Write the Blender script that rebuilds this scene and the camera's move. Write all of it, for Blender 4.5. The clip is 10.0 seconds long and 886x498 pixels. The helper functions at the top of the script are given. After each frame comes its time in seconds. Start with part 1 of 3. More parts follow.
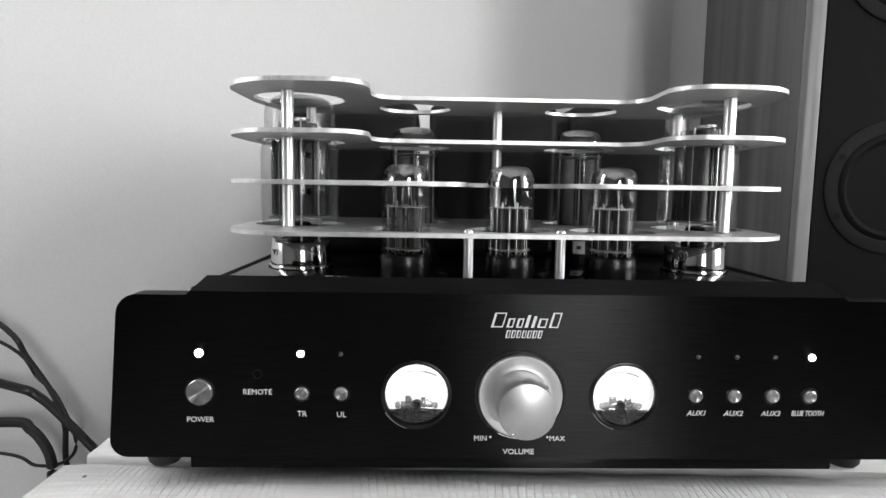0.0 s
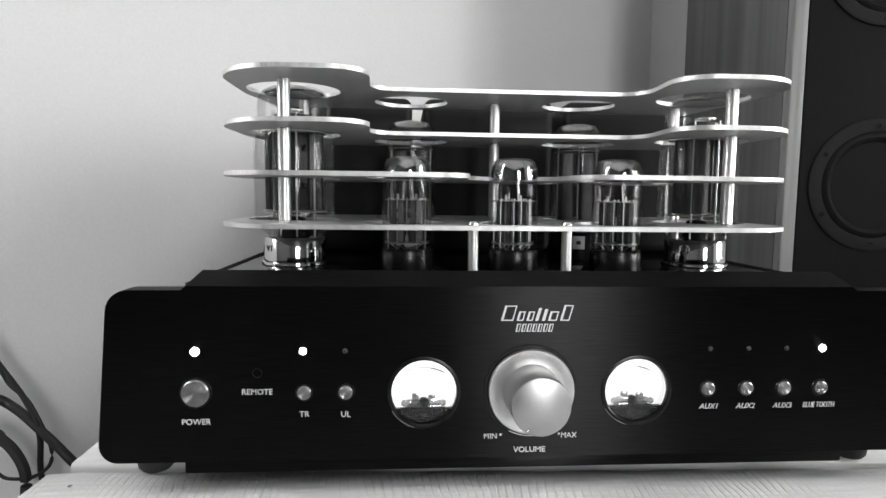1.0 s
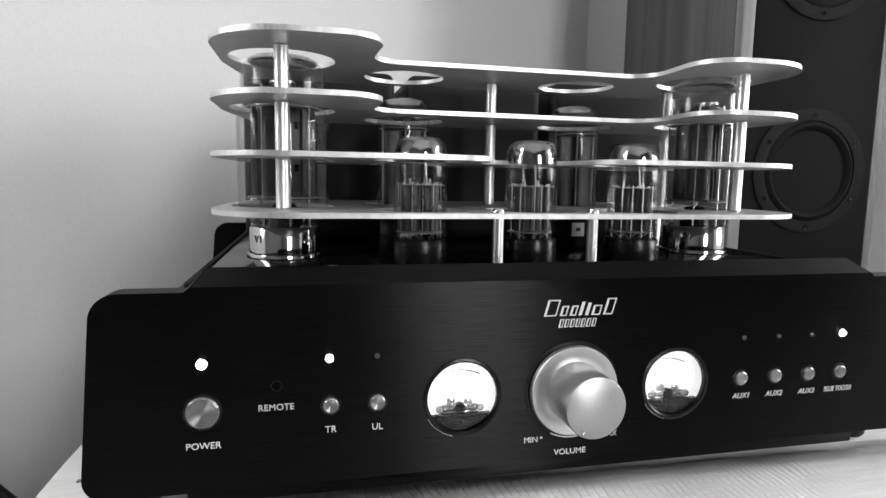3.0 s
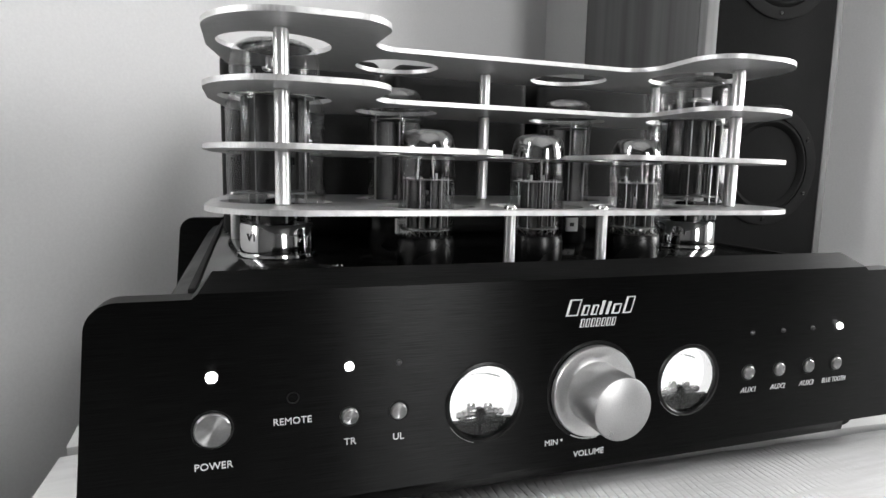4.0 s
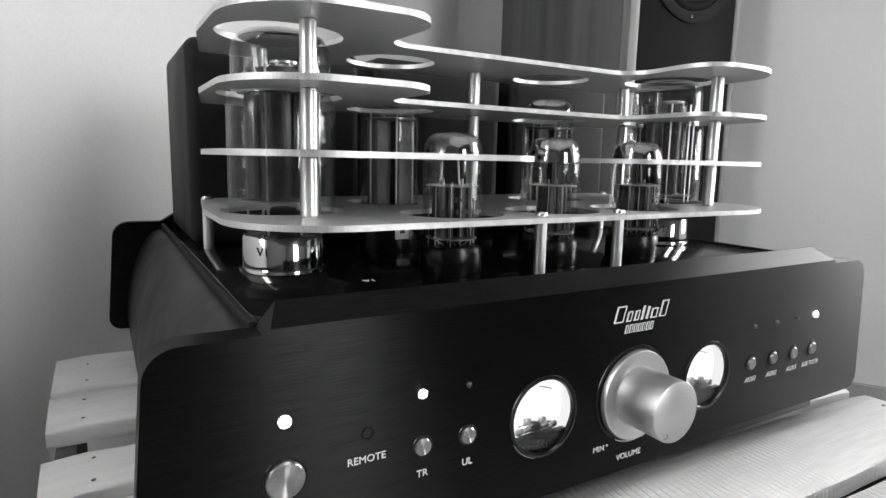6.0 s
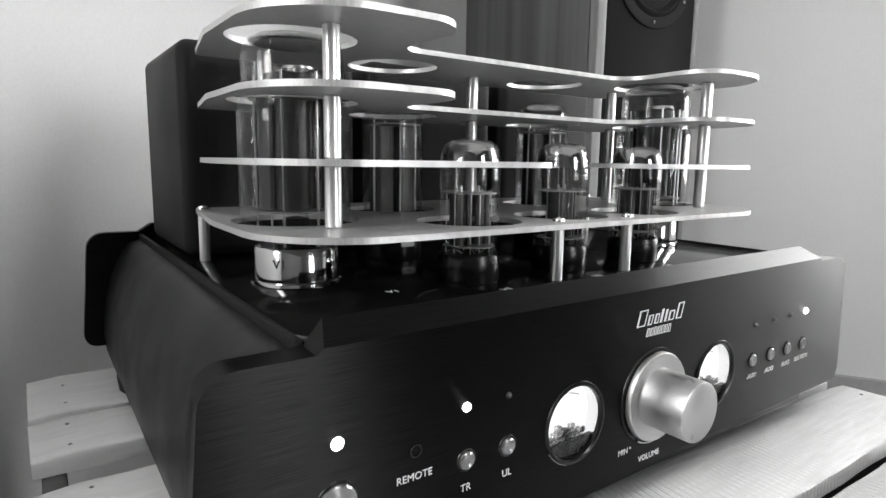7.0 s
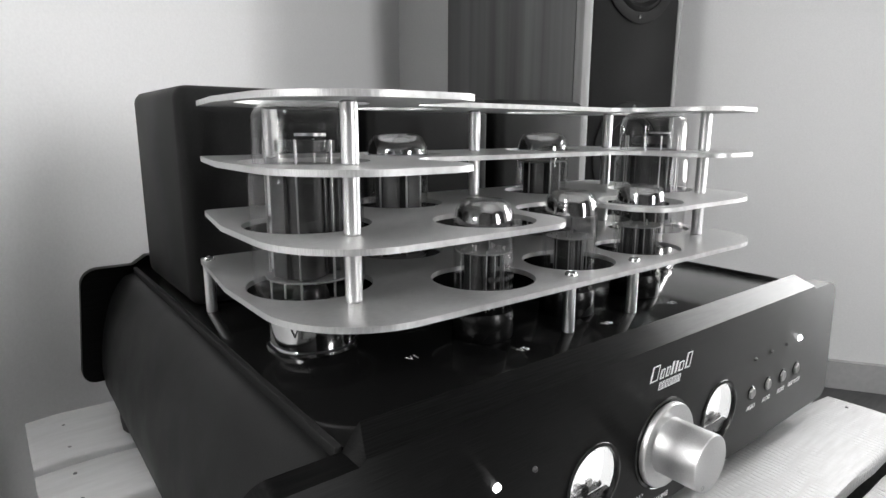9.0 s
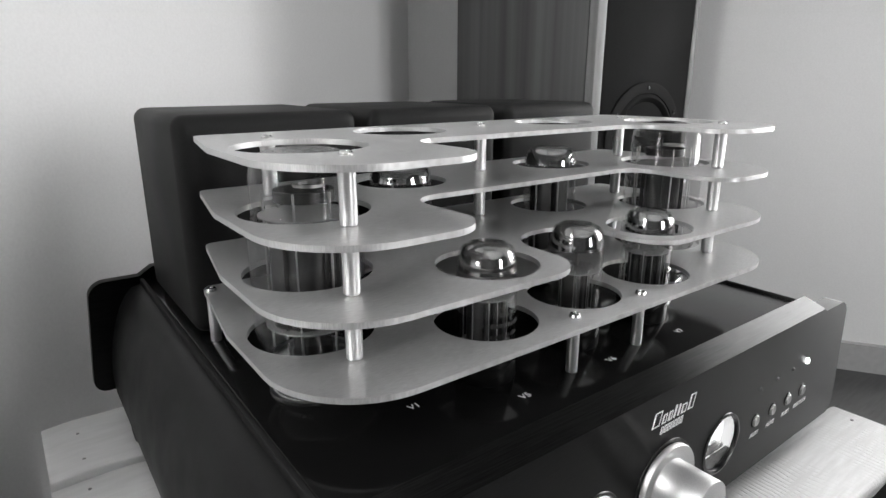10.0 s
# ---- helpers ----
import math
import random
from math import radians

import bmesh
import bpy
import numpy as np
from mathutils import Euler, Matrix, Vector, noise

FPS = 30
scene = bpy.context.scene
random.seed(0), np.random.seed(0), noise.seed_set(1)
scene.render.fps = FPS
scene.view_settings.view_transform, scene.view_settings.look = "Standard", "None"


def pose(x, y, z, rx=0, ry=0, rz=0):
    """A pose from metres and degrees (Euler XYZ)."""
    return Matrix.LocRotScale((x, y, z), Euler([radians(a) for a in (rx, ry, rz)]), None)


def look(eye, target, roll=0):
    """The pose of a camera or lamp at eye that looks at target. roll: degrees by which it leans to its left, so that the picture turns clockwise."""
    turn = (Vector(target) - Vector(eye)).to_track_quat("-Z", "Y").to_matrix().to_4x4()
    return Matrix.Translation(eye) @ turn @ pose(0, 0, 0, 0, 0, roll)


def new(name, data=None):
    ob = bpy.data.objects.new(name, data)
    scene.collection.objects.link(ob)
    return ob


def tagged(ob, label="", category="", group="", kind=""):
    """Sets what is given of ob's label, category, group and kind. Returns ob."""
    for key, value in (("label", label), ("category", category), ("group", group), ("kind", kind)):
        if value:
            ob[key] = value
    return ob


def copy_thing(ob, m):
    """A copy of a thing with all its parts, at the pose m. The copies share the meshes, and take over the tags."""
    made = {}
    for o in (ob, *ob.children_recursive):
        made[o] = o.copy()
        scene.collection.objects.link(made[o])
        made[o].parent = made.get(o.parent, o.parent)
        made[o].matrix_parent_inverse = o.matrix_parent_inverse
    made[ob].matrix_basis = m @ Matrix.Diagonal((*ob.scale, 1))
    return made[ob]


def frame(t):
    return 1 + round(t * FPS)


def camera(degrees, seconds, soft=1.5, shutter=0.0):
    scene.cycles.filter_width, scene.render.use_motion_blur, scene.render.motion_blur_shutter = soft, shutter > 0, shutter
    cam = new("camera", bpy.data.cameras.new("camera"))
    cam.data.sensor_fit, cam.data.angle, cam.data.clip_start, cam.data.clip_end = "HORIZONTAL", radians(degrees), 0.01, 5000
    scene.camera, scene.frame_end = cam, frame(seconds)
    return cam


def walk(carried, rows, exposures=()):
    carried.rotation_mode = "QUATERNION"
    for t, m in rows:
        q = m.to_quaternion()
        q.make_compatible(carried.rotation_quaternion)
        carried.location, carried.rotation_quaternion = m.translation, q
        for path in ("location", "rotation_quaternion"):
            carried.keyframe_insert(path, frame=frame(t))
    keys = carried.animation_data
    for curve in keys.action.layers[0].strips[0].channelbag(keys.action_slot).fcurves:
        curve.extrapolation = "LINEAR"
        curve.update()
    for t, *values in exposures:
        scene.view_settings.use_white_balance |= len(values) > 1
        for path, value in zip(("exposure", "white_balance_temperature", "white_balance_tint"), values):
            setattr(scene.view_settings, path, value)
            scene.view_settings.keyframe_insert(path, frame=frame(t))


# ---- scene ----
cam = camera(73.9, 10.0)
PATH = [
    (0, (-0.0534, -0.3014, 0.1537), (-0.0012, 1.6873, -0.0504), 0.88),
    (0.5, (-0.0582, -0.2984, 0.1464), (0.0183, 1.6927, -0.0261), 0.60),
    (1, (-0.0695, -0.2913, 0.1447), (0.0664, 1.6959, -0.0351), 0.68),
    (1.5, (-0.0799, -0.2843, 0.1451), (0.1079, 1.6970, -0.0532), 0.70),
    (2, (-0.0932, -0.2737, 0.1478), (0.1614, 1.6961, -0.0850), 0.81),
    (2.5, (-0.1101, -0.2642, 0.1450), (0.2366, 1.6921, -0.0834), 0.88),
    (4, (-0.1567, -0.2320, 0.1467), (0.4693, 1.6494, -0.1148), 1.25),
    (4.5, (-0.1714, -0.2208, 0.1477), (0.5528, 1.6235, -0.1227), 1.35),
    (5, (-0.1885, -0.2082, 0.1486), (0.6404, 1.5913, -0.1245), 1.40),
    (5.5, (-0.2042, -0.1985, 0.1523), (0.7068, 1.5579, -0.1377), 1.40),
    (7, (-0.2470, -0.1648, 0.1575), (0.8947, 1.4505, -0.1376), 0.84),
    (7.5, (-0.2541, -0.1587, 0.1598), (0.9253, 1.4304, -0.1302), 0.78),
    (8, (-0.2588, -0.1535, 0.1672), (0.9455, 1.4141, -0.1365), 0.85),
    (8.5, (-0.2586, -0.1495, 0.1789), (0.9518, 1.4068, -0.1567), 0.66),
    (9, (-0.2590, -0.1471, 0.2014), (0.9417, 1.4011, -0.2001), 0.15),
    (9.5, (-0.2520, -0.1410, 0.2233), (0.9245, 1.4002, -0.2673), 0.40),
    (10, (-0.2468, -0.1381, 0.2429), (0.9012, 1.4031, -0.3109), 0.08),
]
walk(cam, [(t, look(eye, target, roll)) for t, eye, target, roll in PATH],
     exposures=[(0, -0.12), (5.5, -0.10), (7.5, 0.0), (9, 0.04), (10, -0.08)])

# ---- world, window light, exposure ----
CORNER = Vector((0.410, 0.856, 0.0))
ROOM_TURN = math.atan2(-0.55, -0.835)          # room x runs along the back wall, room y along the right wall
FLOOR, CEILING = -0.23, 2.20
ROOM = Matrix.Translation(CORNER) @ Matrix.Rotation(ROOM_TURN, 4, "Z")   # room axes: +x left along back wall, +y towards the viewer
WIN_Y0, WIN_Y1, WIN_Z0, WIN_Z1 = 0.95, 1.75, 0.05, 0.90      # window in the right wall
FAR_X0, FAR_X1, FAR_Z0, FAR_Z1 = 1.45, 2.15, -0.08, 1.45      # window in the wall behind the viewer
BACK_X0, BACK_X1, BACK_Z0, BACK_Z1 = 1.50, 2.30, 0.25, 1.45  # unseen window added in the back wall, beyond the cables
RX, RY = 3.4, 3.4

world = bpy.data.worlds.new("sky_world")
scene.world = world
world.use_nodes = True
wn = world.node_tree.nodes
sky = wn.new("ShaderNodeTexSky")
sky.sky_type = "NISHITA"
sky.sun_disc = False
sky.sun_elevation, sky.sun_rotation = radians(35), radians(200)
bw = wn.new("ShaderNodeRGBToBW")
world.node_tree.links.new(sky.outputs[0], bw.inputs[0])
world.node_tree.links.new(bw.outputs[0], wn["Background"].inputs[0])
wn["Background"].inputs[1].default_value = 0.1


def window_lamp(name, m, wide, high, power):
    data = bpy.data.lights.new(name, "AREA")
    data.shape, data.size, data.size_y, data.energy = "RECTANGLE", wide, high, power
    ob = new(name, data)
    ob.matrix_world = m
    return ob


def in_room(x, y, z):
    return ROOM @ Vector((x, y, z))


win_mid = in_room(-0.10, (WIN_Y0 + WIN_Y1) / 2, (WIN_Z0 + WIN_Z1) / 2)
window_lamp("daylight_in_window", look(win_mid, win_mid + ROOM.to_3x3() @ Vector((1, 0, -0.05))), WIN_Y1 - WIN_Y0, WIN_Z1 - WIN_Z0, 39.0)
far_mid = in_room((FAR_X0 + FAR_X1) / 2, RY + 0.10, (FAR_Z0 + FAR_Z1) / 2)
window_lamp("daylight_in_far_window", look(far_mid, far_mid + ROOM.to_3x3() @ Vector((0, -1, -0.1))), FAR_X1 - FAR_X0, FAR_Z1 - FAR_Z0, 66.0)
# Added source out of view on the left; brightens the right wall, not the back.
back_mid = in_room((BACK_X0 + BACK_X1) / 2, -0.10, (BACK_Z0 + BACK_Z1) / 2)
window_lamp("added_light_in_back_window", look(back_mid, back_mid + ROOM.to_3x3() @ Vector((0, 1, -0.1))), BACK_X1 - BACK_X0, BACK_Z1 - BACK_Z0, 62.0)


# ---- materials ----
def mat(name, base=0.5, rough=0.5, metal=0.0, spec=0.5):
    m = bpy.data.materials.new(name)
    m.use_nodes = True
    b = m.node_tree.nodes["Principled BSDF"]
    b.inputs["Base Color"].default_value = (base, base, base, 1)
    b.inputs["Roughness"].default_value = rough
    b.inputs["Metallic"].default_value = metal
    b.inputs["Specular IOR Level"].default_value = spec
    return m


def textured(name, lo, hi, rough=(0.4, 0.6), metal=0.0, stretch=(1, 1, 1), scale=80.0, detail=6.0, bump=0.2, spec=0.5,
             mottle=0.15, mottle_scale=12.0, wave=0.0, wave_scale=60.0, wave_axis="X", distance=0.0005, wave_distort=6.0, wave_detail=1.0):
    """A two-scale procedural surface: stretched grain, slow mottling, optional bands, and relief from the same grain."""
    m = mat(name, lo, rough[0], metal, spec)
    nt = m.node_tree
    n, link, b = nt.nodes, nt.links.new, nt.nodes["Principled BSDF"]
    tc, mp = n.new("ShaderNodeTexCoord"), n.new("ShaderNodeMapping")
    mp.inputs["Scale"].default_value = stretch
    link(tc.outputs["Object"], mp.inputs[0])
    g = n.new("ShaderNodeTexNoise")
    g.inputs["Scale"].default_value, g.inputs["Detail"].default_value = scale, detail
    link(mp.outputs[0], g.inputs[0])
    s = n.new("ShaderNodeTexNoise")
    s.inputs["Scale"].default_value, s.inputs["Detail"].default_value = mottle_scale, 3
    link(tc.outputs["Object"], s.inputs[0])
    mix = n.new("ShaderNodeMath")
    mix.operation = "MULTIPLY_ADD"
    link(s.outputs[0], mix.inputs[0])
    mix.inputs[1].default_value = mottle * 2
    link(g.outputs[0], mix.inputs[2])
    height = shade = mix
    if wave:
        w = n.new("ShaderNodeTexWave")
        w.wave_type, w.bands_direction = "BANDS", wave_axis
        w.inputs["Scale"].default_value, w.inputs["Distortion"].default_value = wave_scale, wave_distort
        w.inputs["Detail"].default_value, w.inputs["Detail Scale"].default_value = 3, wave_detail
        link(tc.outputs["Object"], w.inputs[0])
        thin, broken, add, tone = (n.new("ShaderNodeMath") for _ in range(4))
        thin.operation, broken.operation, add.operation, tone.operation = "POWER", "MULTIPLY", "MULTIPLY_ADD", "MULTIPLY_ADD"
        link(w.outputs[1], thin.inputs[0])
        thin.inputs[1].default_value = 7.0
        link(thin.outputs[0], broken.inputs[0])
        dash = n.new("ShaderNodeMapRange")
        dash.inputs["From Min"].default_value, dash.inputs["From Max"].default_value = 0.36, 0.62
        link(g.outputs[0], dash.inputs[0])
        link(dash.outputs[0], broken.inputs[1])
        mask, patchy = n.new("ShaderNodeMapRange"), n.new("ShaderNodeMath")
        mask.inputs["From Min"].default_value, mask.inputs["From Max"].default_value = 0.40, 0.60
        link(s.outputs[0], mask.inputs[0])
        patchy.operation = "MULTIPLY"
        link(broken.outputs[0], patchy.inputs[0])
        link(mask.outputs[0], patchy.inputs[1])
        for node, amount in ((add, -wave), (tone, -0.35 * wave)):
            link(patchy.outputs[0], node.inputs[0])
            node.inputs[1].default_value = amount
            link(mix.outputs[0], node.inputs[2])
        height, shade = add, tone
    ramp = n.new("ShaderNodeMapRange")
    ramp.inputs["From Min"].default_value, ramp.inputs["From Max"].default_value = 0.3, 0.7 + mottle
    ramp.inputs["To Min"].default_value, ramp.inputs["To Max"].default_value = lo, hi
    link(shade.outputs[0], ramp.inputs[0])
    comb = n.new("ShaderNodeCombineColor")
    for i in range(3):
        link(ramp.outputs[0], comb.inputs[i])
    link(comb.outputs[0], b.inputs["Base Color"])
    rr = n.new("ShaderNodeMapRange")
    rr.inputs["From Min"].default_value, rr.inputs["From Max"].default_value = 0.35, 0.65
    rr.inputs["To Min"].default_value, rr.inputs["To Max"].default_value = rough
    link(s.outputs[0], rr.inputs[0])
    link(rr.outputs[0], b.inputs["Roughness"])
    if bump:
        bp = n.new("ShaderNodeBump")
        bp.inputs["Strength"].default_value, bp.inputs["Distance"].default_value = bump, distance
        link(height.outputs[0], bp.inputs["Height"])
        link(bp.outputs[0], b.inputs["Normal"])
    return m


def glowing(name, value, strength):
    m = mat(name, value, 0.5)
    b = m.node_tree.nodes["Principled BSDF"]
    b.inputs["Emission Color"].default_value = (1, 1, 1, 1)
    b.inputs["Emission Strength"].default_value = strength
    return m


def glass(name, tint=0.95, ior=1.5, rough=0.02):
    m = bpy.data.materials.new(name)
    m.use_nodes = True
    nt = m.node_tree
    nt.nodes.clear()
    n, link = nt.nodes, nt.links.new
    t, g, f, x, o = (n.new("ShaderNode" + k) for k in ("BsdfTransparent", "BsdfGlossy", "LayerWeight", "MixShader", "OutputMaterial"))
    power, gloss = n.new("ShaderNodeMath"), n.new("ShaderNodeMapRange")
    power.operation = "POWER"
    power.inputs[1].default_value = 3.8
    gloss.inputs["To Min"].default_value, gloss.inputs["To Max"].default_value = 0.5 * ((ior - 1) / (ior + 1)) ** 2, 0.55
    t.inputs[0].default_value = (tint, tint, tint, 1)
    g.inputs["Roughness"].default_value = rough
    link(f.outputs["Facing"], power.inputs[0])
    link(power.outputs[0], gloss.inputs[0])
    link(gloss.outputs[0], x.inputs[0])
    link(t.outputs[0], x.inputs[1])
    link(g.outputs[0], x.inputs[2])
    link(x.outputs[0], o.inputs[0])
    return m


M_WALL = textured("wall_paint", 0.72, 0.77, (0.7, 0.85), scale=420, detail=3, bump=0.04, mottle=0.08, mottle_scale=2.5, spec=0.2)
# Walls out of view, coloured dark so that the black panel reflects little light.
M_FAR = textured("unseen_wall_darkened", 0.10, 0.14, (0.7, 0.85), scale=60, bump=0.1, spec=0.2)
M_CEIL = textured("ceiling_paint", 0.78, 0.84, (0.8, 0.9), scale=150, bump=0.1, spec=0.2)
M_FLOOR = textured("dark_floor", 0.035, 0.07, (0.35, 0.5), stretch=(1, 8, 1), scale=25, bump=0.15)
M_TRIM = textured("baseboard_paint", 0.36, 0.42, (0.45, 0.6), scale=120, bump=0.05)
M_PANEL = textured("brushed_black_anodised", 0.004, 0.020, (0.31, 0.35), metal=1.0, stretch=(1.2, 14, 120), scale=42, detail=5, bump=0.10, distance=0.0002, mottle=0.1)
brushed = M_PANEL.node_tree                      # brushed along the panel, so highlights spread upright
across = brushed.nodes.new("ShaderNodeTangent")
across.direction_type, across.axis = "RADIAL", "X"
brushed.links.new(across.outputs[0], brushed.nodes["Principled BSDF"].inputs["Tangent"])
brushed.nodes["Principled BSDF"].inputs["Anisotropic"].default_value = 1.0
M_BODY = textured("satin_black_coat", 0.004, 0.007, (0.38, 0.48), spec=0.2, scale=900, detail=3, bump=0.25, distance=0.0002, mottle_scale=30)
M_TOP = textured("gloss_black_sheet", 0.003, 0.006, (0.10, 0.16), spec=0.28, scale=500, bump=0.03, mottle_scale=20, distance=0.0002)
M_COVER = textured("matt_black_cover", 0.009, 0.014, (0.46, 0.56), spec=0.14, scale=1400, detail=2, bump=0.3, distance=0.0002)
M_ALU = textured("brushed_aluminium", 0.44, 0.68, (0.36, 0.50), metal=0.75, stretch=(3, 40, 3), scale=70, detail=8, bump=0.3, distance=0.0002, mottle=0.15, mottle_scale=25)
M_POST = textured("turned_aluminium", 0.70, 0.80, (0.30, 0.38), metal=0.85, stretch=(2, 2, 60), scale=60, bump=0.06, distance=0.0002)
M_KNOB = textured("blasted_aluminium", 0.46, 0.56, (0.38, 0.44), metal=1.0, scale=1500, detail=2, bump=0.22, distance=0.0002)
M_SPUN = textured("spun_steel", 0.24, 0.36, (0.26, 0.32), metal=1.0, scale=400, bump=0.0, distance=0.0001)
spun = M_SPUN.node_tree
tangent = spun.nodes.new("ShaderNodeTangent")
tangent.direction_type, tangent.axis = "RADIAL", "Z"
spun.links.new(tangent.outputs[0], spun.nodes["Principled BSDF"].inputs["Tangent"])
spun.nodes["Principled BSDF"].inputs["Anisotropic"].default_value = 1.0
spun.nodes["Principled BSDF"].inputs["Anisotropic Rotation"].default_value = 0.25
M_CHROME = mat("chrome", 0.62, 0.09, 1.0)
M_NAIL = mat("painted_nail", 0.16, 0.7, 0.0)
M_STEEL = mat("bright_steel", 0.65, 0.2, 1.0)
M_GETTER = mat("silver_getter", 0.42, 0.03, 1.0)
M_ANODE = textured("grey_anode", 0.018, 0.045, (0.35, 0.5), metal=0.2, scale=200, bump=0.1)
M_MICA = textured("mica", 0.16, 0.24, (0.3, 0.4), scale=300, bump=0.05)
M_WIRE = mat("nickel_wire", 0.48, 0.30, 1.0)
M_BAKE = textured("black_bakelite", 0.004, 0.007, (0.2, 0.3), spec=0.3, scale=300, bump=0.05)
M_RUBBER = textured("black_rubber", 0.012, 0.02, (0.6, 0.7), scale=600, bump=0.1)
M_INK = mat("white_print", 0.75, 0.6)
M_DARKINK = mat("dark_print", 0.03, 0.6)
M_GLASS = glass("tube_glass", 0.93)
M_PANE = glass("clear_pane", 0.97)
M_LABEL = mat("paper_label", 0.62, 0.6)
M_LED = glowing("lit_led", 0.9, 10.0)
M_LEDOFF = mat("unlit_led", 0.05, 0.3)
M_DIAL = glowing("lit_dial", 0.85, 0.85)
M_DIALWALL = glowing("lit_dial_wall", 0.7, 0.35)
M_SCALE = mat("dial_scale", 0.45, 0.6)
M_MECH = textured("meter_movement", 0.15, 0.85, (0.15, 0.4), metal=0.8, scale=900, bump=0.1)
M_BOARD = textured("white_washed_pine", 0.45, 0.60, (0.6, 0.75), stretch=(1.0, 7, 7), scale=40, detail=7, bump=0.7, distance=0.0016, mottle=0.2, mottle_scale=14,
                   wave=0.85, wave_scale=74, wave_axis="X", wave_distort=16.0, wave_detail=0.16, spec=0.3)
M_BOARD_SMOOTH = textured("smooth_white_washed_pine", 0.52, 0.64, (0.6, 0.75), stretch=(1.0, 7, 7), scale=30, detail=7, bump=0.35, distance=0.001, mottle=0.2, mottle_scale=14, spec=0.3)
# Pine under the deck; the shade in the board gaps is put into its colour.
M_BOARD_SHADE = textured("shade_darkened_pine", 0.05, 0.10, (0.7, 0.8), stretch=(1, 7, 7), scale=40, bump=0.4, spec=0.2)
M_VENEER = textured("striped_veneer", 0.045, 0.17, (0.4, 0.5), spec=0.3, stretch=(26, 26, 0.35), scale=1.0, detail=4, bump=0.03, mottle=0.05, mottle_scale=5)
M_EDGE = textured("pale_edge_veneer", 0.17, 0.25, (0.35, 0.45), stretch=(40, 40, 1), scale=3, bump=0.05)
M_BAFFLE = textured("dark_baffle", 0.005, 0.009, (0.5, 0.6), spec=0.07, scale=500, bump=0.12, mottle_scale=8)
M_CONE = textured("black_cone", 0.002, 0.004, (0.6, 0.75), spec=0.1, scale=300, bump=0.1)
M_SURROUND = mat("rubber_surround", 0.006, 0.65, 0.0, 0.15)
M_FRAME = textured("driver_frame", 0.008, 0.014, (0.6, 0.7), spec=0.12, scale=400, bump=0.05)
M_CABLE = textured("black_cable", 0.012, 0.02, (0.4, 0.5), scale=400, bump=0.05)


# ---- building helpers ----
def part(name, bm, material, parent=None, label="", angle=35):
    bmesh.ops.recalc_face_normals(bm, faces=bm.faces[:])
    me = bpy.data.meshes.new(name)
    bm.to_mesh(me)
    bm.free()
    me.shade_smooth()
    me.set_sharp_from_angle(angle=radians(angle))
    me.materials.append(material)
    ob = new(name, me)
    if parent is not None:
        ob.parent = parent
        ob.matrix_parent_inverse = parent_world(parent).inverted()
    if label:
        ob["label"] = label
    return ob


def parent_world(ob):
    m = ob.matrix_basis.copy()
    if ob.parent is not None:
        m = parent_world(ob.parent) @ ob.matrix_parent_inverse @ m
    return m


def thing(name, at, label, category, group="", kind=""):
    ob = new(name)
    ob.empty_display_size = 0.02
    ob.location = at
    return tagged(ob, label, category, group, kind)


def moved(bm, m):
    bmesh.ops.transform(bm, matrix=m, verts=bm.verts[:])
    return bm


def box(x0, x1, y0, y1, z0, z1, r=0.0, seg=2):
    bm = bmesh.new()
    bmesh.ops.create_cube(bm, size=1)
    moved(bm, Matrix.Translation(((x0 + x1) / 2, (y0 + y1) / 2, (z0 + z1) / 2)) @ Matrix.Diagonal((x1 - x0, y1 - y0, z1 - z0, 1)))
    if r:
        bmesh.ops.bevel(bm, geom=bm.edges[:], offset=r, segments=seg, profile=0.5, affect="EDGES")
    return bm


def lathe(profile, seg=40, bm=None, m=None):
    """Turns (radius, height) pairs round z; a radius of 0 closes the end."""
    bm = bm or bmesh.new()
    rings = []
    m = m or Matrix.Identity(4)
    for r, z in profile:
        if r < 1e-7:
            rings.append([bm.verts.new(m @ Vector((0, 0, z)))])
        else:
            rings.append([bm.verts.new(m @ Vector((r * math.cos(2 * math.pi * i / seg), r * math.sin(2 * math.pi * i / seg), z))) for i in range(seg)])
    for a, b in zip(rings, rings[1:]):
        for i in range(seg):
            j = (i + 1) % seg
            q = [a[i % len(a)], a[j % len(a)], b[j % len(b)], b[i % len(b)]]
            q = list(dict.fromkeys(q))
            if len(q) > 2:
                bm.faces.new(q)
    return bm


FRONT = Matrix.Rotation(radians(90), 4, "X")     # turns +z to -y, for things on the front panel


def rod(a, b, r, seg=16, bm=None):
    a, b = Vector(a), Vector(b)
    q = (b - a).to_track_quat("Z", "Y").to_matrix().to_4x4()
    h = (b - a).length
    c = min(r * 0.2, h * 0.2)
    return lathe([(0, 0), (r - c, 0), (r, c), (r, h - c), (r - c, h), (0, h)], seg, bm, Matrix.Translation(a) @ q)


